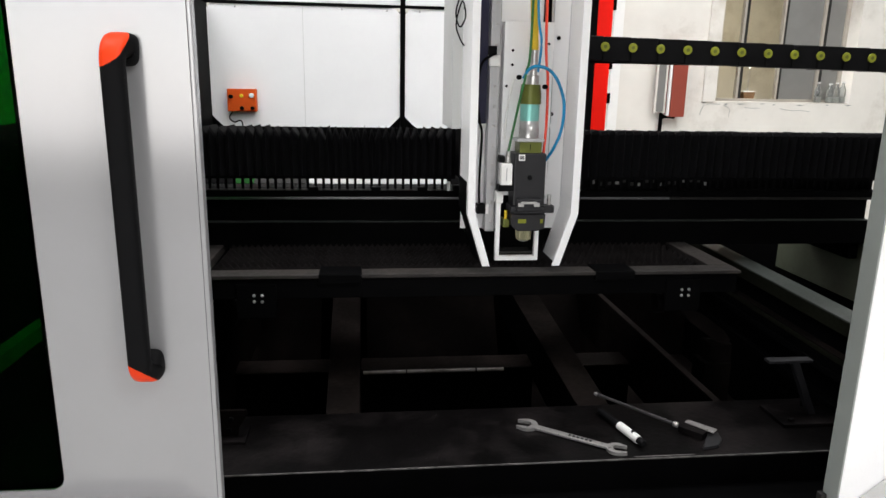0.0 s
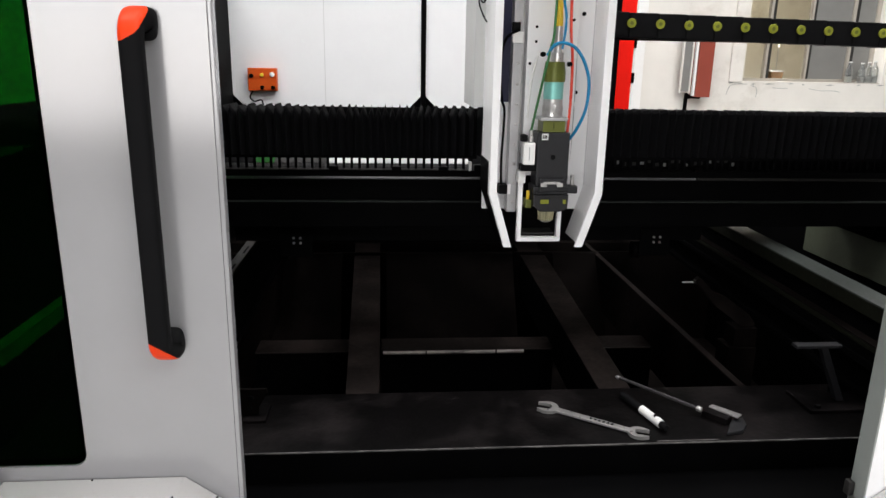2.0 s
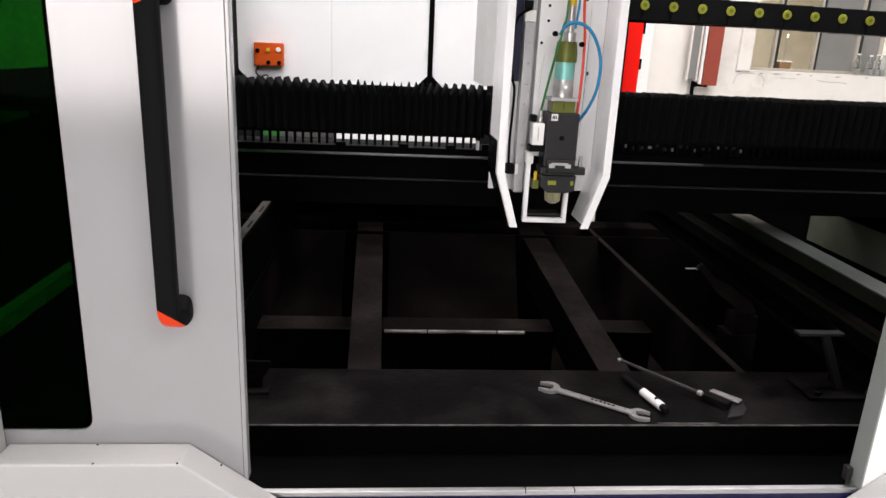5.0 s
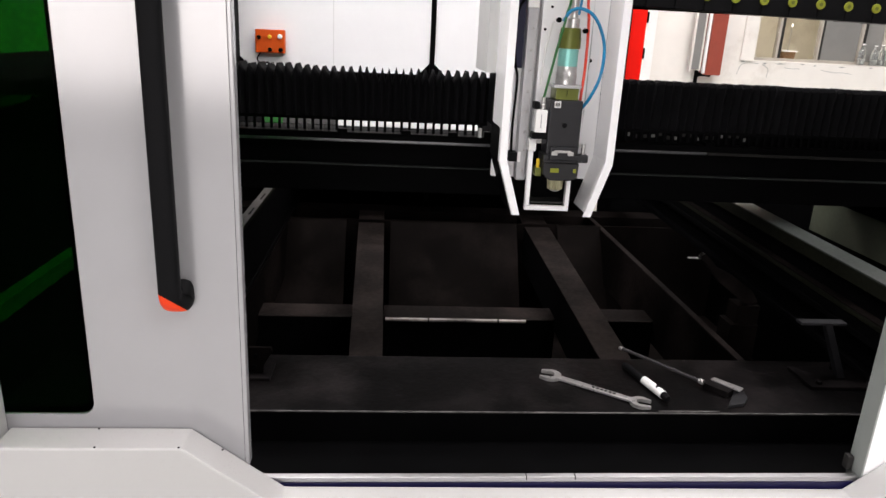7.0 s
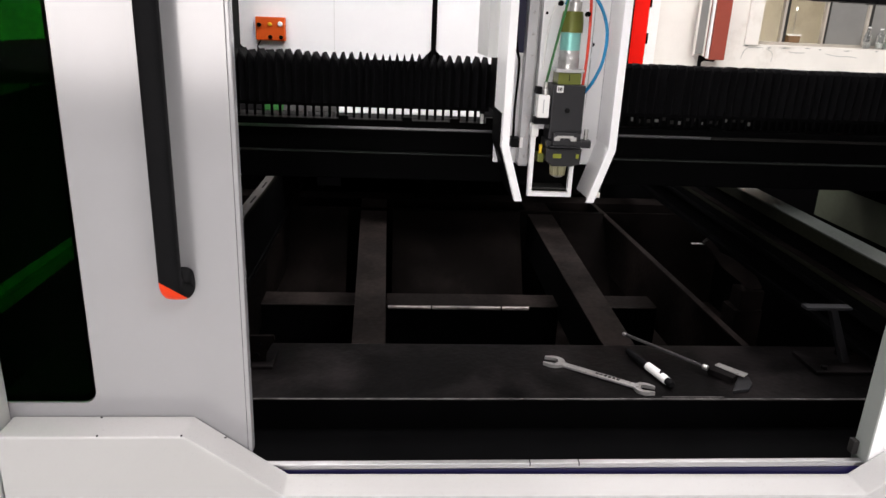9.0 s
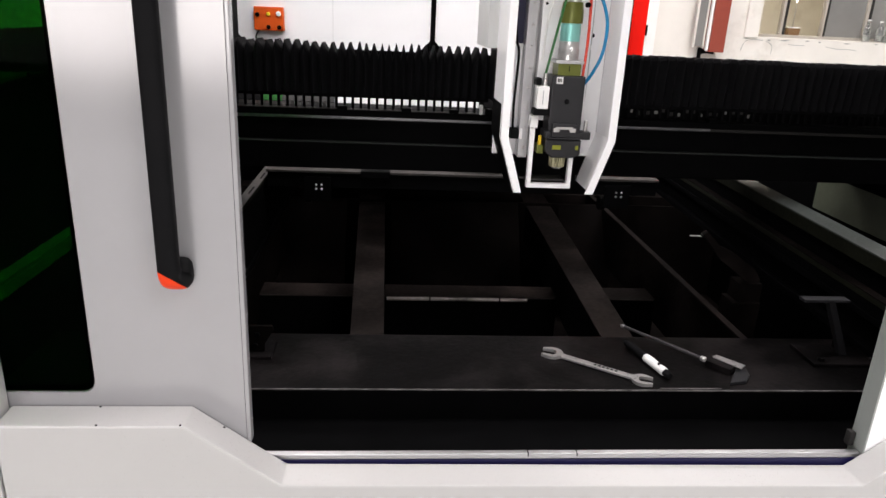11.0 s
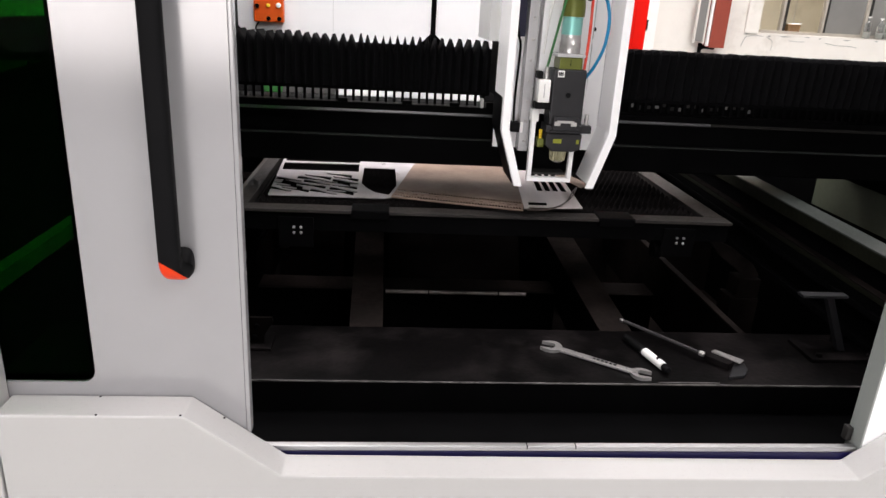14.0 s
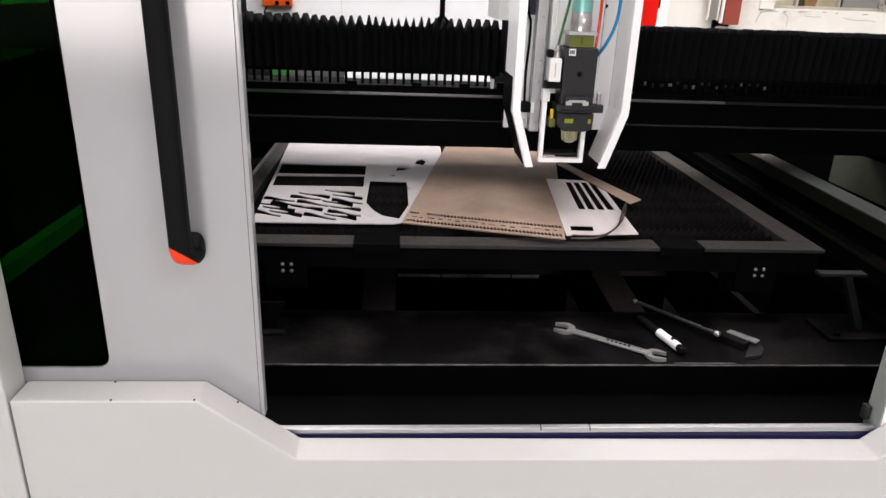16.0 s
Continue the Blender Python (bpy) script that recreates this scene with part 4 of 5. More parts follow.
def laser_head():
    h = thing("laser_cutting_head", "black and olive laser cutting head with hoses", "cutting head")
    box("z_plate", (0.330, 1.795, 1.28), (0.475, 1.8395, 1.78), HOUSING, h, "white mounting plate", bevel=0.002)
    for x, z in ((0.355, 1.66), (0.355, 1.70), (0.34, 1.6), (0.46, 1.72)):
        turned("plate_screw", [(0.004, 0), (0.004, 0.003)], BLACK, h, at=(x, 1.795, z), m=pose(0, 0, 0, 90), n=8)
    body = box("body", (0.357, 1.712, 1.262), (0.449, 1.79, 1.414), HEAD, h, bevel=0.004)
    box("sticker", (0.368, 1.7105, 1.393), (0.386, 1.7118, 1.411), LABELW, body, "white code sticker", bevel=0)
    for i in range(3):
        box("print", (0.3705 + 0.0045 * i, 1.7098, 1.397), (0.3735 + 0.0045 * i, 1.7104, 1.407), BLACK, body, bevel=0)
    turned("centre_screw", [(0.007, 0), (0.007, 0.003), (0.004, 0.004)], PLASTIC, body, at=(0.402, 1.712, 1.345), m=pose(0, 0, 0, 90), n=14)
    box("olive_block", (0.37, 1.716, 1.4145), (0.434, 1.785, 1.446), OLIVE, h, "olive anodised block", bevel=0.002)
    box("mark", (0.4, 1.7145, 1.425), (0.4015, 1.7158, 1.44), BLACK, h, bevel=0)
    box("top_flange", (0.362, 1.712, 1.4465), (0.44, 1.79, 1.455), GALV, h, "silver flange", bevel=0.001)
    cx, cy = 0.402, 1.75
    turned("collimator", [(0.029, 1.4555), (0.029, 1.485), (0.0275, 1.487), (0.0275, 1.504)], CHROME, h, "polished steel collar", at=(cx, cy, 0))
    turned("teal_collar", [(0.0275, 1.5045), (0.0275, 1.551)], TEAL, h, "teal anodised collar", at=(cx, cy, 0))
    turned("olive_collar", [(0.031, 1.5515), (0.031, 1.578), (0.027, 1.606)], OLIVE, h, "olive anodised collar", at=(cx, cy, 0))
    turned("fibre_plug", [(0.017, 1.6065), (0.017, 1.63), (0.011, 1.632), (0.011, 1.70)], CHROME, h, "silver fibre plug", at=(cx + 0.006, cy, 0), n=16)
    turned("side_knob", [(0.007, 0), (0.007, 0.012)], BLACK, h, at=(0.438, 1.735, 1.60), m=pose(0, 0, 0, 90), n=10)
    turned("side_knob", [(0.007, 0), (0.007, 0.012)], BLACK, h, at=(0.362, 1.735, 1.625), m=pose(0, 0, 0, 90), n=10)
    tube("fibre", [(0.408, cy, 1.70), (0.404, cy, 1.78), (0.400, cy + 0.01, 1.95), (0.41, cy + 0.02, 2.3)], 0.011, YELLOW, h, "yellow fibre sleeve")
    # sensor amplifier at the side
    s = box("amplifier", (0.319, 1.715, 1.322), (0.352, 1.75, 1.384), LABELW, h, "white sensor amplifier", bevel=0.003)
    box("amp_line", (0.334, 1.7138, 1.335), (0.3365, 1.7148, 1.372), GALV, s, bevel=0)
    turned("connector", [(0.008, 1.3845), (0.008, 1.398), (0.006, 1.40), (0.006, 1.418)], CHROME, s, at=(0.341, 1.733, 0), n=12)
    box("amp_base", (0.314, 1.72, 1.303), (0.358, 1.76, 1.3215), PLASTIC, s, bevel=0.003)
    box("amp_top", (0.3145, 1.725, 1.3855), (0.331, 1.76, 1.405), PLASTIC, s, bevel=0.003)
    box("amp_mount", (0.312, 1.74, 1.265), (0.333, 1.775, 1.3), LABELW, s, bevel=0.002)
    # lower optics
    box("lens_drawer", (0.366, 1.698, 1.2475), (0.438, 1.711, 1.285), HEAD, h, "lens drawer with bright clips", bevel=0.003)
    box("latch_bar", (0.376, 1.694, 1.270), (0.424, 1.6975, 1.277), CHROME, h, "bright latch bar", bevel=0.001)
    for x0 in (0.368, 0.414):
        box("clip", (x0, 1.691, 1.263), (x0 + 0.017, 1.6935, 1.274), CHROME, h, "bright clip", bevel=0.001)
    box("drawer_lip", (0.358, 1.694, 1.243), (0.446, 1.7075, 1.2472), HEAD, h, bevel=0.001)
    box("waist", (0.35, 1.708, 1.24), (0.452, 1.785, 1.2615), HEAD, h, bevel=0.004)
    box("drawer_knob", (0.4525, 1.715, 1.24), (0.481, 1.75, 1.262), HEAD, h, bevel=0.003)
    turned("pin", [(0.006, 1.2625), (0.006, 1.292)], CHROME, h, at=(0.468, 1.732, 0), n=10)
    prism("nozzle_block", [(0.352, 1.239), (0.454, 1.239), (0.452, 1.195), (0.43, 1.188), (0.372, 1.188), (0.352, 1.205)], 1.706, 1.78, HEAD, h, bevel=0.003)
    for x0, x1 in ((0.372, 0.396), (0.438, 0.446)):
        box("yellow_label", (x0, 1.7045, 1.212), (x1, 1.7055, 1.224), YGREEN, h, "olive yellow label", bevel=0)
    turned("brass_valve", [(0.005, 1.22), (0.005, 1.245)], YELLOW, h, at=(0.341, 1.735, 0), n=10)
    box("cooling_block", (0.334, 1.728, 1.195), (0.3515, 1.77, 1.22), OLIVE, h, bevel=0.002)
    bm = bmesh.new()
    n = 40
    lo, hi = [], []
    for k in range(n):
        r = 0.0245 if k % 2 else 0.0225
        a = 2 * math.pi * k / n
        lo.append(bm.verts.new((cx - 0.004 + r * 0.9 * math.cos(a), 1.742 + r * 0.9 * math.sin(a), 1.158)))
        hi.append(bm.verts.new((cx - 0.004 + r * math.cos(a), 1.742 + r * math.sin(a), 1.1875)))
    for k in range(n):
        bm.faces.new((lo[k], lo[(k + 1) % n], hi[(k + 1) % n], hi[k]))
    bm.faces.new(lo[::-1])
    bm.faces.new(hi)
    part("nozzle_ring", bm, material("dull_brass", (0.34, 0.32, 0.2), 0.35, metal=0.6, vary=0.1, scale=40), h, "knurled pale brass nozzle ring")
    turned("nozzle", [(0.006, 1.150), (0.014, 1.153), (0.016, 1.158)], CHROME, h, at=(cx - 0.004, 1.742, 0), n=14)
    # hoses
    tube("blue_hose", [(0.372, 1.715, 1.622), (0.386, 1.705, 1.648), (0.412, 1.70, 1.655), (0.445, 1.70, 1.642), (0.472, 1.70, 1.605), (0.488, 1.70, 1.55), (0.485, 1.705, 1.48), (0.468, 1.72, 1.425), (0.455, 1.75, 1.39)], 0.0045, BLUE, h, "blue air hose")
    tube("blue_hose", [(0.413, 1.72, 1.64), (0.418, 1.715, 1.72), (0.405, 1.72, 1.84), (0.41, 1.74, 2.3)], 0.0035, BLUE, h, "blue air hose")
    tube("red_hose", [(0.447, 1.745, 1.40), (0.449, 1.735, 1.5), (0.445, 1.73, 1.62), (0.434, 1.73, 1.75), (0.43, 1.75, 2.3)], 0.004, REDHOSE, h, "red hose")
    tube("green_cable", [(0.341, 1.733, 1.418), (0.345, 1.725, 1.45), (0.355, 1.72, 1.51), (0.364, 1.71, 1.57), (0.378, 1.71, 1.64), (0.39, 1.72, 1.74), (0.395, 1.74, 2.3)], 0.0035, GREEN, h, "green cable")
    tube("white_cable", [(0.335, 1.77, 1.45), (0.34, 1.76, 1.55), (0.352, 1.75, 1.62)], 0.003, LABELW, h, "pale cable")
    tube("grey_cable", [(0.47, 1.80, 1.27), (0.475, 1.80, 1.45), (0.472, 1.80, 1.7), (0.455, 1.80, 2.3)], 0.004, GALV, h)


laser_head()


def cable_chain():
    c = thing("cable_chain", "black plastic cable drag chain with yellow-green round plugs", "cable chain", (0.6, 2.01, 1.723))
    link_w = 0.0923
    for i in range(19):
        x = 0.0923 * i
        z = -0.0015 * i
        box("link", (x, -0.01, z - 0.0375), (x + link_w - 0.0015, 0.05, z + 0.0375), PLASTIC, c, bevel=0.003)
        turned("plug", [(0.0145, 0), (0.0145, 0.003), (0.0135, 0.004)], YGREEN, c, "yellow-green plug", at=(x + 0.003, -0.0145, z + 0.006), m=pose(0, 0, 0, 90), n=16)
        turned("plug_centre", [(0.006, 0), (0.006, 0.001)], OLIVE, c, "olive plug centre", at=(x + 0.003, -0.0186, z + 0.006), m=pose(0, 0, 0, 90), n=12)
    box("chain_bracket", (-0.055, 0.0, -0.03), (-0.001, 0.045, 0.03), GALV, c)
    box("chain_tray", (-0.06, 0.052, -0.045), (1.75, 0.058, -0.045 + 0.02), BLACK, c, bevel=0)


cable_chain()


# ---- tools on the front beam ----
def wrench():
    w = thing("wrench", "double open-ended chrome wrench lying on the steel beam", "wrench", (0, 0, 0))
    a, b = Vector((0.354, 1.408)), Vector((0.551, 1.268))
    d = (b - a).normalized()
    nrm = Vector((-d.y, d.x))
    length = (b - a).length

    def head(c, axis, r, jaw, tilt):
        """Outline of an open jaw at c that opens along axis, turned by tilt degrees."""
        ca, sa = math.cos(radians(tilt)), math.sin(radians(tilt))
        ax = Vector((axis.x * ca - axis.y * sa, axis.x * sa + axis.y * ca))
        ay = Vector((-ax.y, ax.x))
        out = []
        for k in range(13):
            ang = radians(50 + 260 * k / 12)
            out.append(c + ax * (r * math.cos(ang) * 1.05) + ay * (r * math.sin(ang)))
        tips = [c + ax * r * 0.95 - ay * (jaw / 2 + 0.004), c + ax * r * 0.95 - ay * jaw / 2, c - ax * r * 0.15 - ay * jaw / 2, c - ax * r * 0.38 - ay * jaw * 0.28,
                c - ax * r * 0.38 + ay * jaw * 0.28, c - ax * r * 0.15 + ay * jaw / 2, c + ax * r * 0.95 + ay * jaw / 2, c + ax * r * 0.95 + ay * (jaw / 2 + 0.004)]
        return [(p.x, p.y) for p in out + tips]

    for nm, c, ax, r, jaw, tl in (("open_jaw", a, -d, 0.0275, 0.029, 15), ("open_jaw", b, d, 0.0255, 0.026, 15)):
        o = prism(nm, head(c, ax, r, jaw, tl), 0.7212, 0.7300, SATIN, w, "polished open jaw", bevel=0, axis="z")
    s0, s1 = a + d * 0.022, b - d * 0.018
    pts = [s0 + nrm * 0.0098, s0 - nrm * 0.0098, s1 - nrm * 0.0088, s1 + nrm * 0.0088]
    prism("shaft", [(p.x, p.y) for p in pts], 0.7222, 0.7292, SATIN, w, bevel=0.002, axis="z")
    m0, m1 = a + d * 0.115, a + d * 0.19
    pts = [m0 + nrm * 0.004, m0 - nrm * 0.004, m1 - nrm * 0.004, m1 + nrm * 0.004]
    for k in range(6):
        u = m0 + d * (0.011 * k)
        q = [u + nrm * 0.004, u - nrm * 0.004, u + d * 0.007 - nrm * 0.004, u + d * 0.007 + nrm * 0.004]
        prism("stamped_mark", [(p.x, p.y) for p in q], 0.7293, 0.7297, STEEL, w, "dark stamped mark", axis="z")
    return w


wrench()


def marker_pen():
    p = thing("marker_pen", "white marker pen with black cap lying on the steel beam", "pen", (0.584, 1.42, 0.7322))
    d = Vector((0.625 - 0.584, 1.27 - 1.42, 0))
    m = d.to_track_quat("Z", "Y").to_matrix().to_4x4()
    r = 0.0112
    turned("cap", [(0.006, -0.045), (0.009, -0.042), (0.0105, 0.0), (0.0105, 0.046)], PLASTIC, p, "black cap", m=m, n=18)
    turned("barrel", [(r, 0.0465), (r, 0.125), (r * 0.95, 0.128)], LABELW, p, "white barrel", m=m, n=20)
    turned("end_plug", [(0.0095, 0.1285), (0.0095, 0.145), (0.007, 0.149)], PLASTIC, p, "black end plug", m=m, n=18)
    q = turned("emblem", [(0.0068, 0), (0.0068, 0.0006)], STEEL, p, "dark round emblem", at=(0.0277, -0.1013, 0.0108), m=pose(0, 0, 0, 18, 0, 0), n=16)


marker_pen()


def gauge_tool():
    g = thing("scraper_tool", "thin rod tool with dark angled steel head lying on the beam", "hand tool", (0, 0, 0))
    tube("rod", [(0.592, 1.556, 0.737), (0.67, 1.457, 0.737), (0.742, 1.365, 0.737)], 0.0048, ROD, g, "thin dull steel rod")
    turned("rod_tip", [(0.003, 0), (0.0052, 0.004), (0.0052, 0.012)], CHROME, g, at=(0.588, 1.561, 0.737), m=Vector((0.15, -0.19, 0)).to_track_quat("Z", "Y").to_matrix().to_4x4(), n=10)
    turned("collar", [(0.006, -0.007), (0.0075, -0.004), (0.0075, 0.005), (0.006, 0.007)], CHROME, g, at=(0.745, 1.361, 0.737), m=Vector((0.15, -0.19, 0)).to_track_quat("Z", "Y").to_matrix().to_4x4(), n=14)
    prism("plate", [(0.772, 1.366), (0.787, 1.375), (0.838, 1.318), (0.82, 1.303)], 0.7385, 0.7425, SATIN, g, "brushed steel plate", bevel=0.001, axis="z")
    prism("block", [(0.747, 1.352), (0.772, 1.372), (0.815, 1.322), (0.79, 1.30)], 0.7208, 0.738, STEEL, g, "dark steel block", bevel=0.002, axis="z")
    prism("blade", [(0.768, 1.252), (0.788, 1.282), (0.815, 1.322), (0.845, 1.325), (0.838, 1.29), (0.815, 1.262)], 0.7208, 0.730, HEAD, g, "dark angled blade", bevel=0.002, axis="z")


gauge_tool()


def edge_highlight():
    # The front beam edge catches light: drawn as thin pale strips.
    e = thing("steel_strip", "thin bright strip for the highlight on the worn beam edge", "strip", (0, 0, 0))
    box("strip", (-0.4, 1.231, 0.7165), (1.15, 1.2338, 0.7195), WORNSHINE, e, bevel=0)
    box("strip_plate", (0.585, 1.2365, 0.7205), (0.74, 1.239, 0.7216), WORNSHINE, e, "thin bright strip where the beam edge shines", bevel=0)


edge_highlight()


# ---- exchange pallets ----
PX = 0.259


def pallet(label, z):
    p = thing("exchange_pallet", label, "pallet", (PX, 1.459, z), "exchange pallets of the machine")
    W, Ln, LW = 0.79, 2.3, 0.838  # half width, length, reach of the fixed side
    box("front_plate", (-LW, 0, -0.014), (W, 0.066, -0.004), FRAME, p, "grey steel top plate", bevel=0.002)
    box("front_channel", (-LW + 0.004, 0.012, -0.075), (W - 0.004, 0.066, -0.0145), BLACK, p, "black channel under the plate", bevel=0.002)
    box("rear_beam", (-LW, Ln - 0.066, -0.075), (W, Ln, -0.004), FRAME, p, bevel=0.003)
    for x0, x1, h0, h1 in ((-LW, -0.79, -0.7895, -0.775), (W - 0.07, W, W - 0.085, W - 0.0705)):
        box("side_beam", (x0, 0.0665, -0.075), (x1, Ln - 0.0665, -0.004), FRAME, p, bevel=0.003)
        box("slat_holder", (h0, 0.0665, -0.09), (h1, Ln - 0.0665, -0.03), BLACK, p, bevel=0)
    for x in (-0.40, 0.40):
        box("clamp", (x - 0.06, -0.004, -0.03), (x + 0.06, 0.085, -0.0005), BLACK, p, "black rubber-topped clamp block", bevel=0.004)
    for x in (-0.628, 0.622):
        box("roller_bracket", (x - 0.06, 0.003, -0.13), (x + 0.05, 0.0115, -0.03), BLACK, p, "dark roller bracket", bevel=0.003)
        for bx in (-0.011, 0.011):
            for bz in (-0.062, -0.08):
                turned("bolt", [(0.0045, 0), (0.0045, 0.003), (0.003, 0.0045)], SATIN, p, "bright bolt", at=(x + bx, 0.003, bz), m=pose(0, 0, 0, 90), n=8)
        turned("roller", [(0.03, -0.012), (0.03, 0.012)], STEEL, p, at=(x - 0.05, 0.07, -0.125), m=pose(0, 0, 0, 0, 90), n=20)
    box("cross_tie", (-0.774, 1.1, -0.12), (W - 0.071, 1.16, -0.091), STEEL, p)
    pts = [(-0.77, -0.09)] + [(-0.77 + 1.474 * k / 150, 0.0 if k % 2 else -0.013) for k in range(151)] + [(0.704, -0.09)]
    first = prism("slat", pts, 0.11, 0.112, SLAT, p, bevel=0)
    n = int((Ln - 0.24) / 0.045)
    for k in range(1, n):
        o = new("slat", first.data)
        o.parent = p
        o.matrix_basis = pose(random.uniform(-0.0008, 0.0008), 0.045 * k, random.uniform(-0.003, 0))
    return p


pallet_out = pallet("empty slatted exchange pallet with grey steel frame", 1.08)
pallet_in = pallet("loaded slatted exchange pallet with grey steel frame", 0.94)
ZS = 0.9405


def bone_half(u):
    """Half width of a slot from its broad head (u = 0) over the waist to its thin tail (u = 1)."""
    prof = [(0, 0.015), (0.03, 0.0195), (0.22, 0.0185), (0.4, 0.013), (0.6, 0.009), (0.8, 0.0082), (0.97, 0.0085), (1, 0.006)]
    for (u0, v0), (u1, v1) in zip(prof[:-1], prof[1:]):
        if u0 <= u <= u1:
            return v0 + (v1 - v0) * (u - u0) / (u1 - u0)
    return -1.0


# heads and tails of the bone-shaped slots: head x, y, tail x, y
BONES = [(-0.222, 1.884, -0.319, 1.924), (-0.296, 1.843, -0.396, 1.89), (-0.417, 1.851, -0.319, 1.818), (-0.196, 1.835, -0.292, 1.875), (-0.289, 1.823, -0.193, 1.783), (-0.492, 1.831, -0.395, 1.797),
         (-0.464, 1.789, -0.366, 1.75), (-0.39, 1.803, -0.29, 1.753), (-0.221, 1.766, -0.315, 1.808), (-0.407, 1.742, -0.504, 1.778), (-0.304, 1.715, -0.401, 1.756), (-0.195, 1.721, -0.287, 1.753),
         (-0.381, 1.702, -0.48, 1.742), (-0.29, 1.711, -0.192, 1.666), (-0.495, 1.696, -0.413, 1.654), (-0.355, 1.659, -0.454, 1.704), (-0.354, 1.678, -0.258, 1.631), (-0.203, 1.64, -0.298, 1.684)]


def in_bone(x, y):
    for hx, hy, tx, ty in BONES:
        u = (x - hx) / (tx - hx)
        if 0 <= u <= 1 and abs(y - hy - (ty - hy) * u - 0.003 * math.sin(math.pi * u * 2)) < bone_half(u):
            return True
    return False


def cut_sheet():
    o = (-0.21, 2.0)
    outer = [(-0.19, 1.6), (-0.1, 1.602), (-0.03, 1.64), (0.08, 1.70), (0.08, 2.6), (-0.531, 2.6), (-0.499, 1.95), (-0.19, 1.95)]
    holes = [[(-0.497, 2.117), (-0.202, 2.119), (-0.204, 2.247), (-0.504, 2.246)], [(-0.49, 1.965), (-0.2, 1.968), (-0.203, 2.1), (-0.496, 2.088)],
             [(-0.182, 2.042), (-0.183, 1.797), (-0.16, 1.723), (-0.132, 1.672), (-0.084, 1.646), (-0.057, 1.775), (-0.061, 2.039)],
             [(-0.10, 2.18), (-0.07, 2.19), (-0.045, 2.225), (-0.09, 2.235)], [(-0.03, 2.29), (0.0, 2.27), (0.015, 2.33), (0.0, 2.36), (-0.02, 2.34)],
             [(-0.115, 2.105), (-0.098, 2.115), (-0.1, 2.13), (-0.112, 2.125)], [(-0.045, 1.945), (-0.04, 1.94), (-0.058, 1.975), (-0.06, 1.97)]]
    rel = lambda loop: [(x - o[0], y - o[1]) for x, y in loop]
    s = flat_cut("cut_sheet", rel(outer), [rel(h) for h in holes], 0.003, BRIGHT)
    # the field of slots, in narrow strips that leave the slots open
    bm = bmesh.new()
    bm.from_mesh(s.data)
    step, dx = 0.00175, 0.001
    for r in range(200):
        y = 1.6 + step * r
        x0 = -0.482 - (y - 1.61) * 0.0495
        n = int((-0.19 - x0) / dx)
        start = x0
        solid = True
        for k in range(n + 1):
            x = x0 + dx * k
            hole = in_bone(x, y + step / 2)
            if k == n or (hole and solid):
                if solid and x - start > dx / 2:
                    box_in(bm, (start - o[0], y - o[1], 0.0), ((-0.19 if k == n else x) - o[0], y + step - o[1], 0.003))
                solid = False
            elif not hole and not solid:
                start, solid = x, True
    bm.to_mesh(s.data)
    bm.free()
    s.matrix_basis = pose(o[0], o[1], ZS)
    return tagged(s, "bright steel sheet remnant with bone-shaped and rectangular cut-outs", "metal sheet", "sheets on the pallet"), o, ZS


def brown_sheet():
    o = (0.2, 2.0)
    fl, fr = Vector((-0.077, 1.588)), Vector((0.349, 1.474))
    up = Vector((0.165, 0.905)).normalized()
    outer = [tuple(fl), tuple(fr), tuple(fr + up * 1.2), tuple(fl + up * 1.1)]
    holes = []
    du = (fr - fl)
    for row, off in ((0, 0.026), (1, 0.094)):
        for k in range(44):
            if row and k in (3, 4):
                continue
            c = fl + du * (0.025 + 0.95 * k / 43) + up * off
            holes.append([(c.x + 0.0041 * math.cos(a), c.y + 0.0125 * math.sin(a)) for a in (i * math.pi / 4 for i in range(8))])
    rnd = random.Random(12)
    u = 0.03
    while u < 0.95:
        w = rnd.uniform(0.012, 0.03)
        c = fl + du * u + up * rnd.uniform(0.054, 0.066)
        t = rnd.uniform(0.003, 0.007)
        holes.append([(c.x, c.y - t), (c.x + w, c.y - t - w * 0.27), (c.x + w * 0.9, c.y + t - w * 0.27), (c.x + w * 0.3, c.y + t * 0.6)])
        u += w / du.length + rnd.uniform(0.006, 0.025)
    rel = lambda loop: [(x - o[0], y - o[1]) for x, y in loop]
    s = flat_cut("brown_sheet", rel(outer), [rel(h) for h in holes], 0.003, BROWN)
    z = ZS + 0.0085
    s.matrix_basis = pose(o[0], o[1], z)
    return tagged(s, "brown heat-tinted steel sheet with rows of small punched holes", "metal sheet", "sheets on the pallet"), o, z


def slotted_sheet():
    o = (0.46, 1.78)
    outer = [(0.356, 1.493), (0.556, 1.513), (0.592, 2.05), (0.416, 2.072)]
    holes = []
    for k in range(4):
        x, x2 = 0.446 + 0.029 * k, 0.474 + 0.0262 * k
        holes.append([(x, 1.728), (x + 0.020, 1.724), (x2 + 0.018, 2.03), (x2, 2.034)])
    holes.append([(0.378, 1.535), (0.44, 1.533), (0.446, 1.572), (0.384, 1.574)])
    rel = lambda loop: [(x - o[0], y - o[1]) for x, y in loop]
    s = flat_cut("slotted_sheet", rel(outer), [rel(h) for h in holes], 0.002, STAINLESS)
    z = ZS + 0.0125
    s.matrix_basis = pose(o[0], o[1], z)
    return tagged(s, "bright stainless sheet with slanted slots", "metal sheet", "sheets on the pallet"), o, z


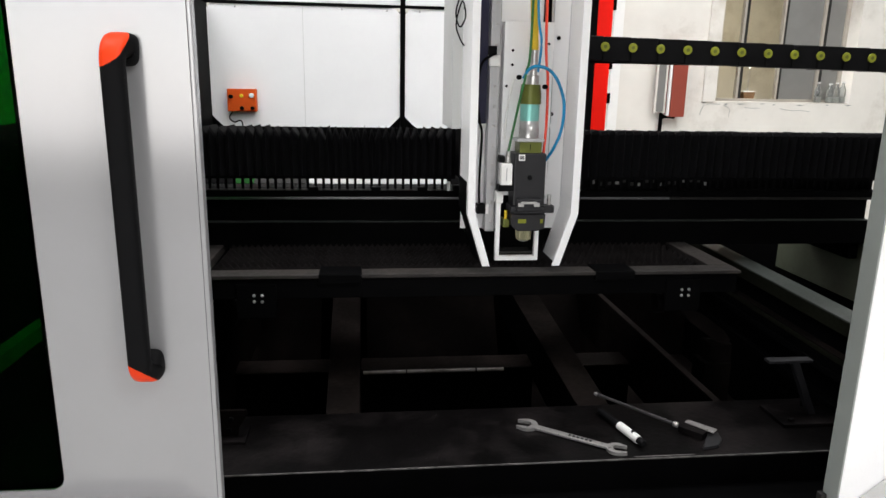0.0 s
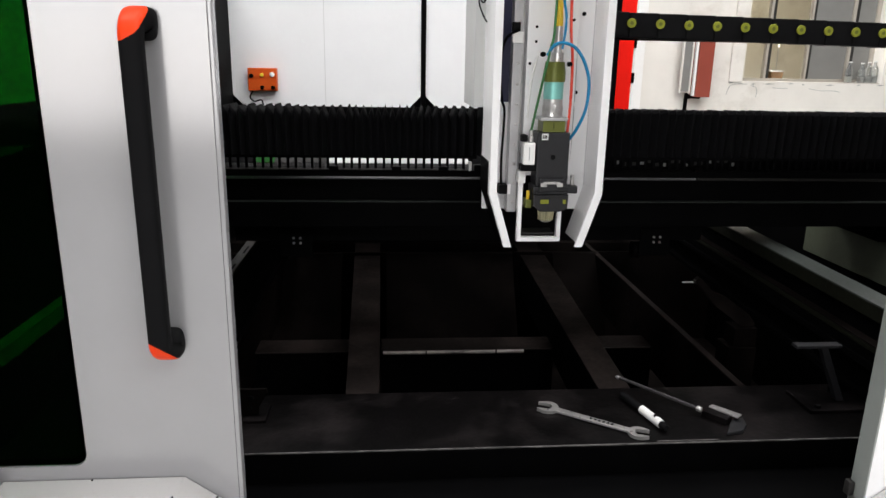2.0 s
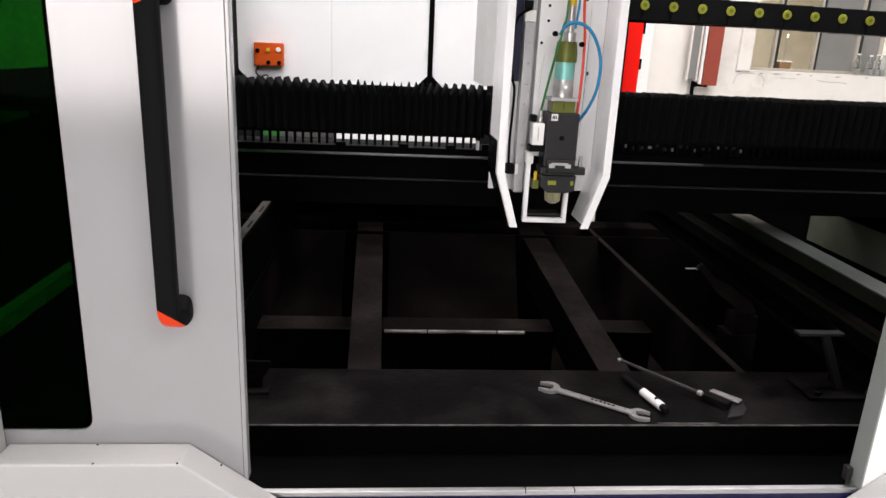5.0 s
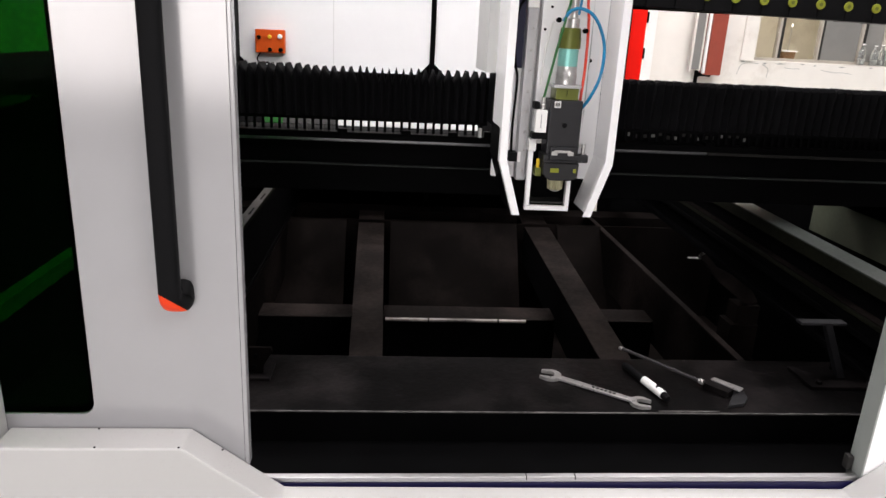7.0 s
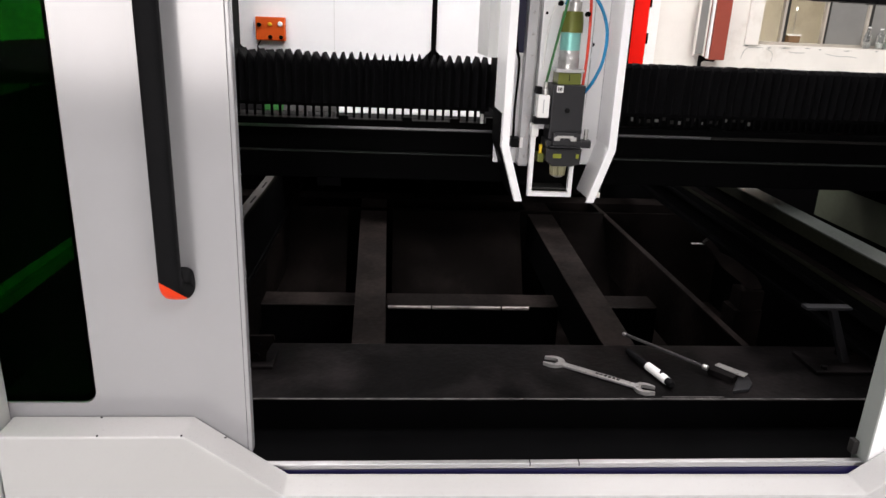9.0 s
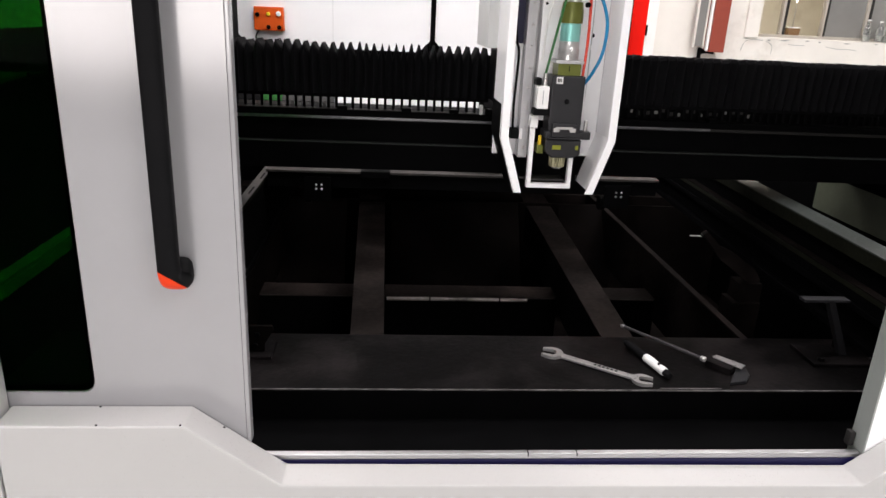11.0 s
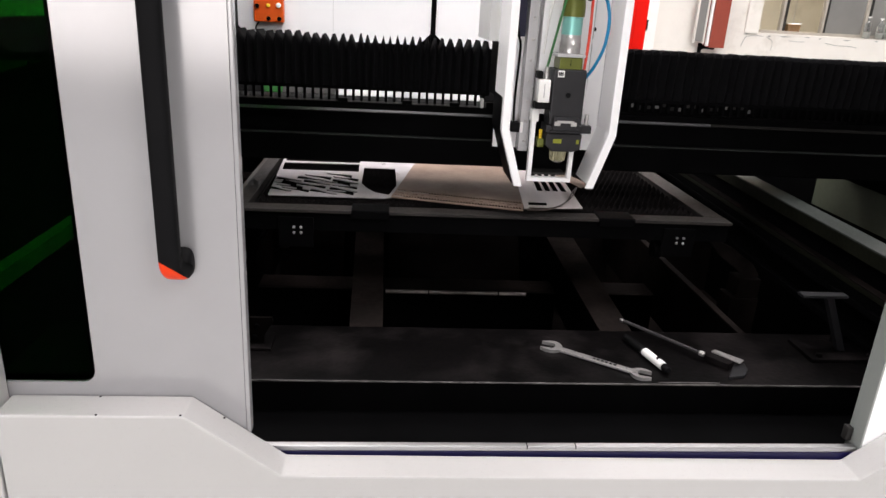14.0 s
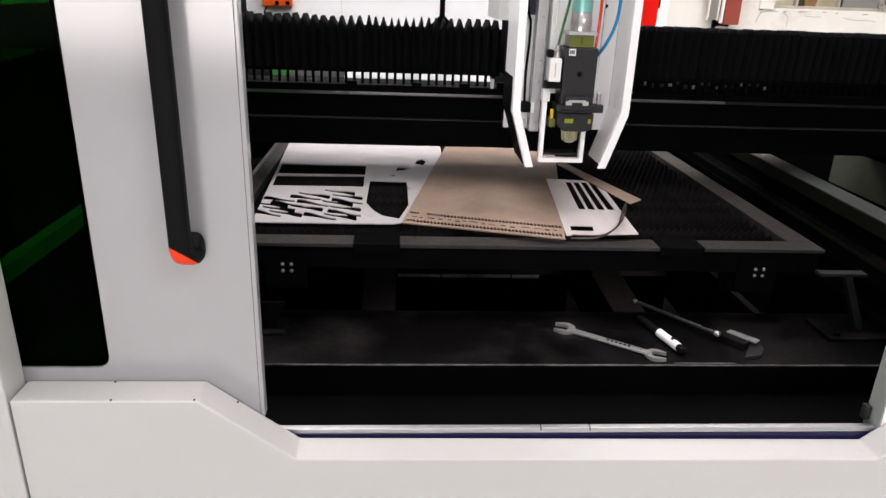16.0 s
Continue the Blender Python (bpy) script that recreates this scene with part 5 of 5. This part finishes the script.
def offcut_strip():
    o = (0.575, 2.04)
    outer = [(0.495, 2.272), (0.531, 2.292), (0.668, 1.829), (0.617, 1.779)]
    s = flat_cut("offcut_strip", [(x - o[0], y - o[1]) for x, y in outer], [], 0.002, BROWN)
    z = ZS + 0.0155
    s.matrix_basis = pose(o[0], o[1], z)
    return tagged(s, "narrow brown steel offcut lying across the slats", "metal strip", "sheets on the pallet"), o, z


def scrap_ribbon(pts, r):
    o = (0.45, 1.5)
    s = tube("scrap_ribbon", [(x - o[0], y - o[1], z) for x, y, z in pts], r, SCALE, n=6)
    z = ZS + 0.0165
    s.matrix_basis = pose(o[0], o[1], z)
    return tagged(s, "thin curled scrap ribbon from the cut sheet", "metal scrap", "scrap on the pallet"), o, z


SHEETS = [cut_sheet(), brown_sheet(), slotted_sheet(), offcut_strip(),
          scrap_ribbon([(0.36, 1.46, 0.002), (0.43, 1.46, 0.006), (0.50, 1.53, 0.012), (0.555, 1.66, 0.014), (0.60, 1.77, 0.004)], 0.0028),
          scrap_ribbon([(0.37, 1.49, 0.0), (0.45, 1.475, 0.008), (0.52, 1.56, 0.015), (0.585, 1.72, 0.01)], 0.0022)]

# front edge of each pallet along y, by time
OUT = [(0, 1.655), (0.5, 1.745), (1, 1.848), (1.5, 1.962), (2, 2.075), (3, 2.30), (5.5, 2.87), (7.5, 3.3), (8.5, 3.48), (9.5, 3.52), (16, 3.52)]
IN = [(0, 3.52), (5, 3.52), (6.5, 3.46), (8, 3.19), (9.2, 2.945), (10.2, 2.72), (11.3, 2.497), (12, 2.327), (12.5, 2.228), (13, 2.114), (13.5, 2.008), (14, 1.897), (14.5, 1.796), (15, 1.684), (15.5, 1.563), (16, 1.459)]


def motions():
    walk(pallet_out, [(t, pose(PX, y, 1.08)) for t, y in OUT])
    walk(pallet_in, [(t, pose(PX, y, 0.94)) for t, y in IN])
    for ob, o, z in SHEETS:
        walk(ob, [(t, pose(o[0], o[1] + y - 1.459, z)) for t, y in IN])


motions()
